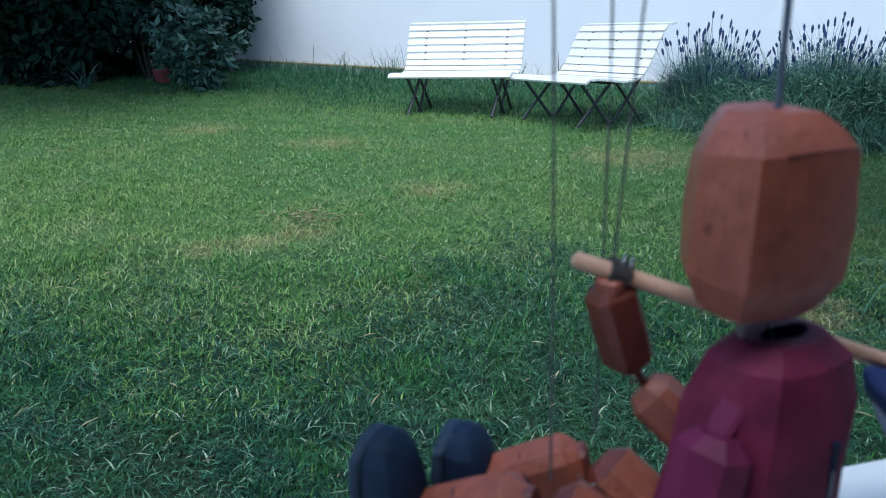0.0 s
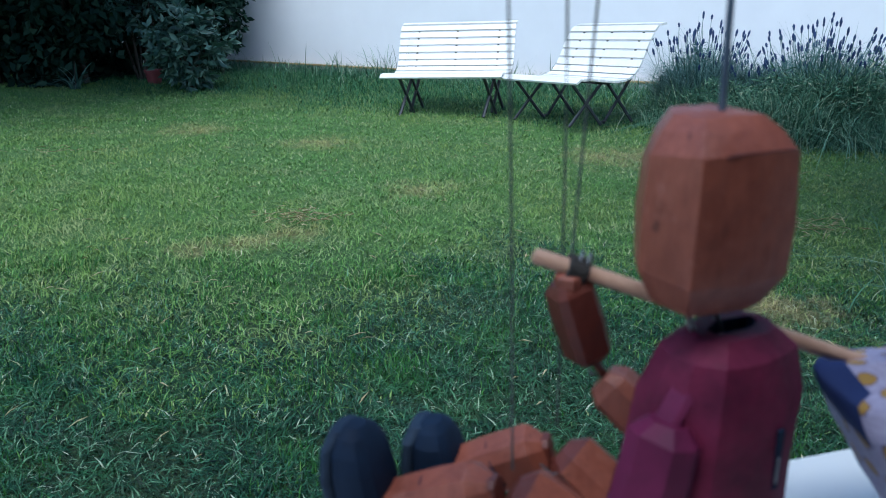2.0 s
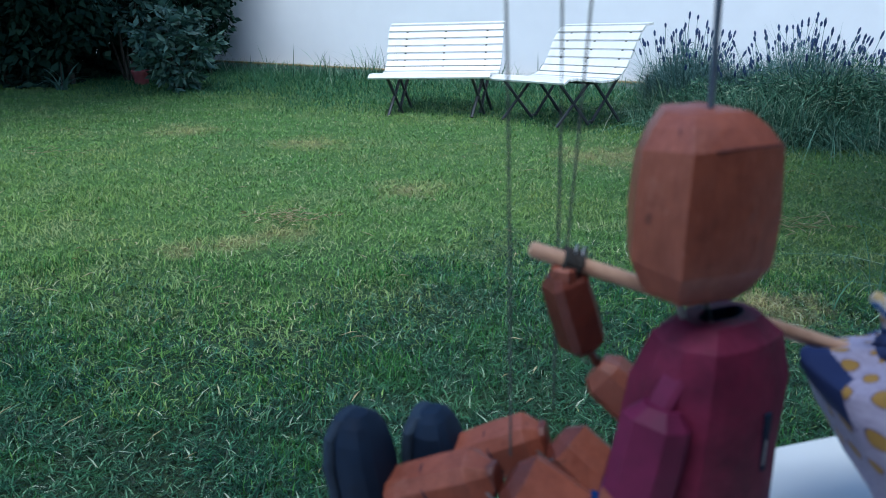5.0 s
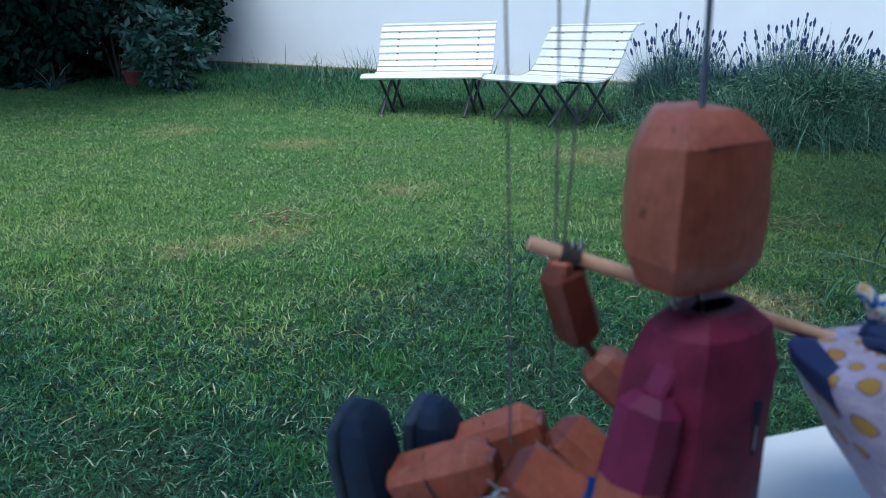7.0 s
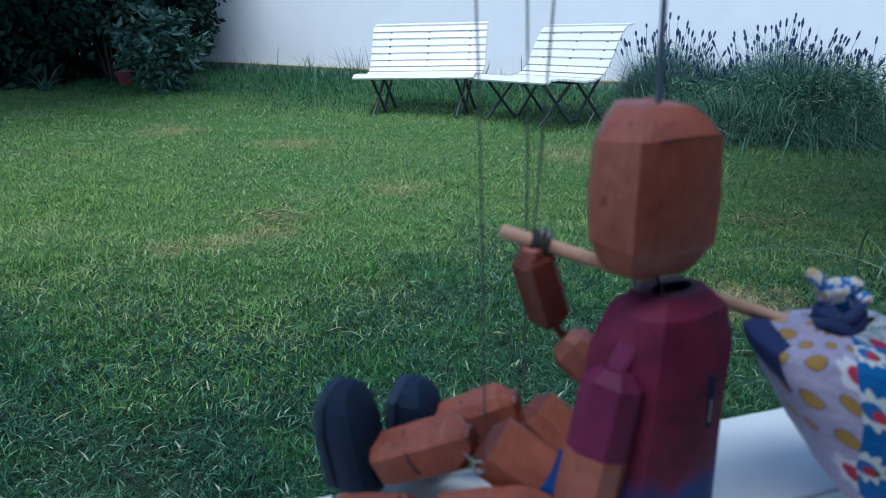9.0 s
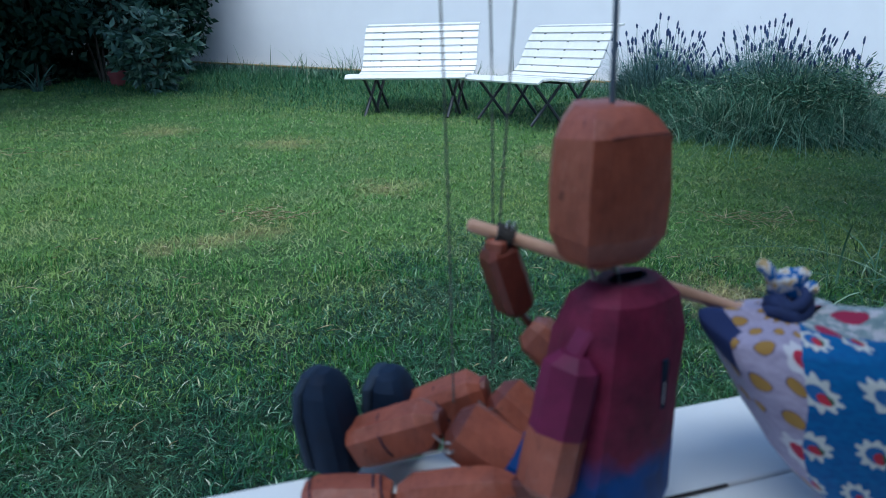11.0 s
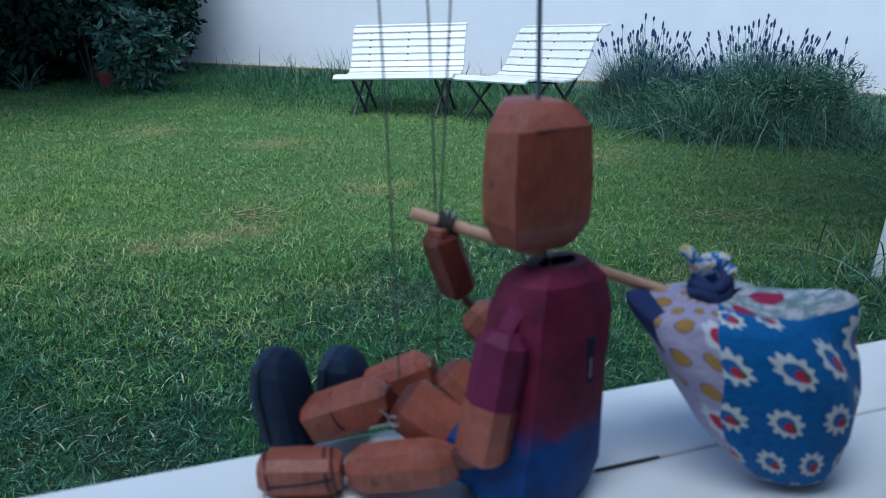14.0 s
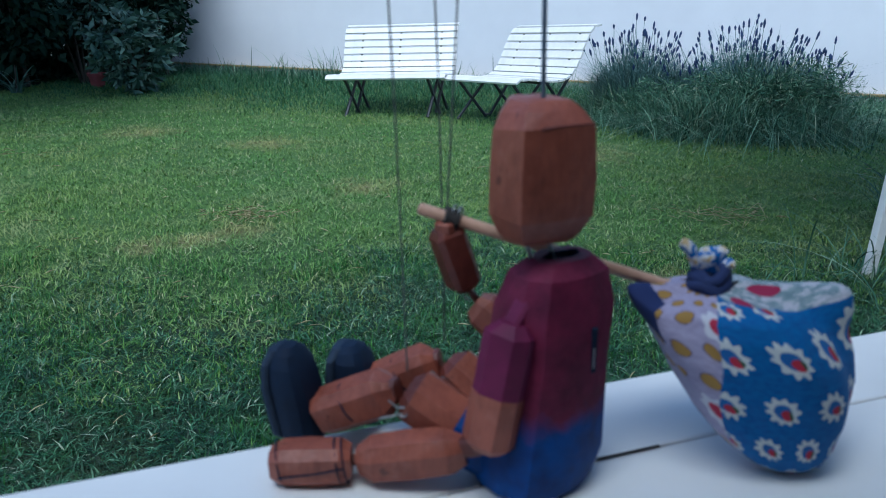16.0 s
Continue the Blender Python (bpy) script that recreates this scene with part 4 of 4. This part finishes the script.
def shrub(x, y, w, h, n, size, bare=0.0):
    """A broad-leaved shrub: stems and drooping leaves in whorls."""
    root = empty("broadleaf_shrub", x, y, 0)
    for i in range(7):
        t = i * 2.4
        bm = bmesh.new()
        p = Vector((0.05 * math.cos(t), 0.05 * math.sin(t), 0))
        q = Vector((w * 0.32 * math.cos(t), w * 0.32 * math.sin(t), h * random.uniform(0.6, 0.9)))
        block(bm, p, q, ((0, 0.022), (0.5, 0.015), (1, 0.006)), 0, 1.0, 6)
        part("stem", bm, BARK, root)
    whorl, d = ellipsoid_points(rng, n, (0, 0, h * (0.52 + bare * 0.5)), (w * 0.5, w * 0.45, h * (0.5 - bare * 0.5)), 0.25)
    pts = np.repeat(whorl, 6, 0)
    face = np.repeat(d, 6, 0)
    pts[:, 2] = np.maximum(pts[:, 2], 0.03)
    ob = cloud("leaves", *leaves(rng, pts, np.full(len(pts), size), 0.25, 0.42, face * 0.4), SHRUBLEAF, root)
    ob["kind"] = "stuff"
    return root


tagged(shrub(-4.02, 12.0, 1.1, 1.16, 250, 0.175), "broad-leaved green shrub at the lawn's edge", "shrub")
tagged(shrub(-5.2, 13.2, 1.7, 2.5, 360, 0.17, 0.24), "taller dark broad-leaved shrub against the hedge", "shrub")


def hedge(name, cx, cy, w, d, h, n, size, label):
    root = empty(name, cx, cy, 0)
    for i in range(6):
        bm = bmesh.new()
        x = (i / 5 - 0.5) * w * 0.5
        block(bm, (x, 0, 0), (x + random.uniform(-0.3, 0.3), random.uniform(-0.2, 0.2), h * 0.8), ((0, 0.022 + 0.008 * w), (0.5, 0.016 + 0.006 * w), (1, 0.012)), 0, 1.0, 8)
        part("trunk", bm, BARK, root)
    pts, dd = ellipsoid_points(rng, n, (0, 0, h * 0.5), (w * 0.5, d * 0.5, h * 0.56), 0.35)
    pts[:, 2] = np.maximum(pts[:, 2], 0.05)
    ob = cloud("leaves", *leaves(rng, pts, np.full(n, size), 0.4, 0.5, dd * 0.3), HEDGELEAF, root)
    ob["kind"] = "stuff"
    return tagged(root, label, "hedge")


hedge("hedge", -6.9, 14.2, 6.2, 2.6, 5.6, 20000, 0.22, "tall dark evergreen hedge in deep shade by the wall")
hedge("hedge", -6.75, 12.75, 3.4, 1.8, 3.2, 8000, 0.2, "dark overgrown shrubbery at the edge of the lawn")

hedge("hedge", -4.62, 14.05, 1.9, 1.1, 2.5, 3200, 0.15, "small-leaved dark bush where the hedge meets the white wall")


def tree(x, y, h, spread, n, lean=(0.6, -0.9)):
    """An unseen spreading tree, added so that its low crown shades the corner."""
    root = empty("unseen_shade_tree", x, y, 0)
    bm = bmesh.new()
    block(bm, (0, 0, 0), (0.15, -0.1, h * 0.6), ((0, 0.17), (0.4, 0.13), (1, 0.08)), 0, 1.0, 10)
    for i in range(7):
        t = i * 2.4
        block(bm, (0.1, 0, h * (0.35 + 0.03 * i)), (spread * 0.7 * math.cos(t), spread * 0.7 * math.sin(t), h * (0.62 + 0.04 * i)), ((0, 0.06), (0.5, 0.04), (1, 0.012)), 0, 1.0, 6)
    part("trunk", bm, BARK, root)
    pts, dd = ellipsoid_points(rng, n, (lean[0], lean[1], h * 0.74), (spread, spread * 0.85, h * 0.28), 0.1)
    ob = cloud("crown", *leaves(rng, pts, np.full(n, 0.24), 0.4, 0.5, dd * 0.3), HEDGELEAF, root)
    ob["kind"] = "stuff"
    return tagged(root, "unseen leafy tree added so its crown shades the garden corner", "tree")


# both stand out of view, placed only to shade lawn and hedge
tree(-7.6, 10.7, 5.8, 3.0, 33000, (0.9, -1.3))
tree(4.4, 4.9, 5.6, 2.6, 30000, (-0.6, -1.2))

# terracotta pot half hidden by the shrub
bm = bmesh.new()
rings(bm, [ring((0, 0, z), (1, 0, 0), (0, 1, 0), r, r, 20) for z, r in ((0, 0.13), (0.02, 0.135), (0.24, 0.18), (0.24, 0.2), (0.3, 0.205), (0.3, 0.18), (0.25, 0.17))])
pot = part("flower_pot", bm, TERRACOTTA, None, "", 40)
pot.matrix_world = pose(-4.82, 12.72, 0) @ Matrix.Scale(0.72, 4)
tagged(pot, "red terracotta flower pot half hidden by leaves", "pot")


# ---------------------------------------------------------------- by the house corner
bm = bmesh.new()
box(bm, 0, 0, 0.5, 0.055, 0.05, 1.0, 0.006)
post = part("white_post", bm, SLAT)
post.matrix_world = pose(2.53, 3.98, -0.02, 0, 5, 12)
tagged(post, "narrow white painted wooden post standing in long grass", "post")
n = 260
base = np.stack([rng.normal(2.5, 0.28, n), rng.normal(3.75, 0.3, n), np.zeros(n)], 1)
fringe = blades(rng, base, rng.uniform(0.1, 0.42, n) * rng.choice([0.6, 1.0, 1.5], n), rng.uniform(0.006, 0.012, n), rng.uniform(0.4, 1.5, n), 6, 1.0)
n = 420
base = np.stack([rng.uniform(3.1, 3.6, n), rng.uniform(4.2, 5.0, n), np.zeros(n)], 1)
big = blades(rng, base, rng.uniform(0.25, 0.7, n), rng.uniform(0.007, 0.015, n), rng.uniform(0.3, 1.1, n), 6, 0.9)
clump = cloud("long_grass_clump", *merged([big, fringe]), TALLGRASS)
tagged(clump, "clump of long arching grass beside the white post", "grass", kind="stuff")

# pale dry stalks lying in the lawn
n = 420
yy = rng.uniform(2.2, 9.5, n)
at = np.stack([rng.uniform(-1, 1, n) * (yy * 0.58 + 0.3), yy, rng.uniform(0.02, 0.05, n)], 1)
at[:60] = np.stack([rng.normal(2.1, 0.2, 60), rng.normal(5.05, 0.12, 60), rng.uniform(0.025, 0.06, 60)], 1)
at[180:200] = np.stack([rng.normal(-3.8, 0.25, 20), rng.normal(7.35, 0.06, 20), rng.uniform(0.03, 0.05, 20)], 1)
at[60:180] = np.stack([rng.normal(-1.05, 0.13, 120), rng.normal(5.2, 0.09, 120), rng.uniform(0.02, 0.06, 120)], 1)
az = rng.uniform(0, 2 * np.pi, n)
d = np.stack([np.cos(az), np.sin(az), rng.normal(0, 0.12, n)], 1) * (rng.uniform(0.015, 0.055, n) * np.where((np.arange(n) < 60) | ((np.arange(n) >= 180) & (np.arange(n) < 200)), 1.9, 1.0))[:, None]
w = np.stack([-np.sin(az), np.cos(az), np.zeros(n)], 1) * rng.uniform(0.0015, 0.004, n)[:, None]
v = np.stack([at - d, at - d * 0.2 + w + [0, 0, 0.006], at + d, at - d * 0.2 - w + [0, 0, 0.006]], 1).reshape(-1, 3)
f = (np.arange(n)[:, None, None] * 4 + np.array([(0, 1, 2), (0, 2, 3)])[None]).reshape(-1, 3)
tagged(cloud("dry_stalks", v, f, STRAW), "pale dry stalks lying on the lawn", "straw", kind="stuff")

# ivy trailing down the wall at the end of the hedge
n = 900
tt = rng.uniform(0, 1, n)
sx = -0.55 + 0.5 * tt * (1 - 0.5 * tt) + rng.normal(0, 0.12, n)
pts = np.stack([WA.x + wdir.x * sx + wnorm.x * 0.12, WA.y + wdir.y * sx + wnorm.y * 0.12, 0.55 + 1.9 * tt + rng.normal(0, 0.08, n)], 1)
ivy = empty("trailing_ivy", *pts.mean(0))
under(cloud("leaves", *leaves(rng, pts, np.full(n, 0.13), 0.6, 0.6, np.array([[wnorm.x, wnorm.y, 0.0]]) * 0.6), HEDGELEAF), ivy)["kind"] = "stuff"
bm = bmesh.new()
tube(bm, [along_wall(-0.5, 0.03, 0.0), along_wall(-0.42, 0.04, 0.8), along_wall(-0.3, 0.03, 1.6), along_wall(-0.2, 0.04, 2.5)], 0.012, 6)
under(part("stem", bm, BARK), ivy)
tagged(ivy, "dark ivy trailing down the white wall", "ivy")

# a drooping young plant in front of the hedge
n = 26
sprig = empty("young_plant", -5.75, 12.05, 0)
foot = np.stack([rng.normal(0, 0.05, n), rng.normal(0, 0.05, n), np.zeros(n)], 1)
cloud("leaves", *blades(rng, foot, rng.uniform(0.3, 0.62, n), rng.uniform(0.025, 0.05, n), rng.uniform(0.4, 1.1, n), 6, 1.3), SHRUBLEAF, sprig)["kind"] = "stuff"
bm = bmesh.new()
block(bm, (0, 0, 0), (0.03, 0, 0.4), ((0, 0.012), (1, 0.006)), 0, 1.0, 6)
part("stem", bm, BARK, sprig)
tagged(sprig, "drooping pale-leaved young plant before the dark hedge", "plant")
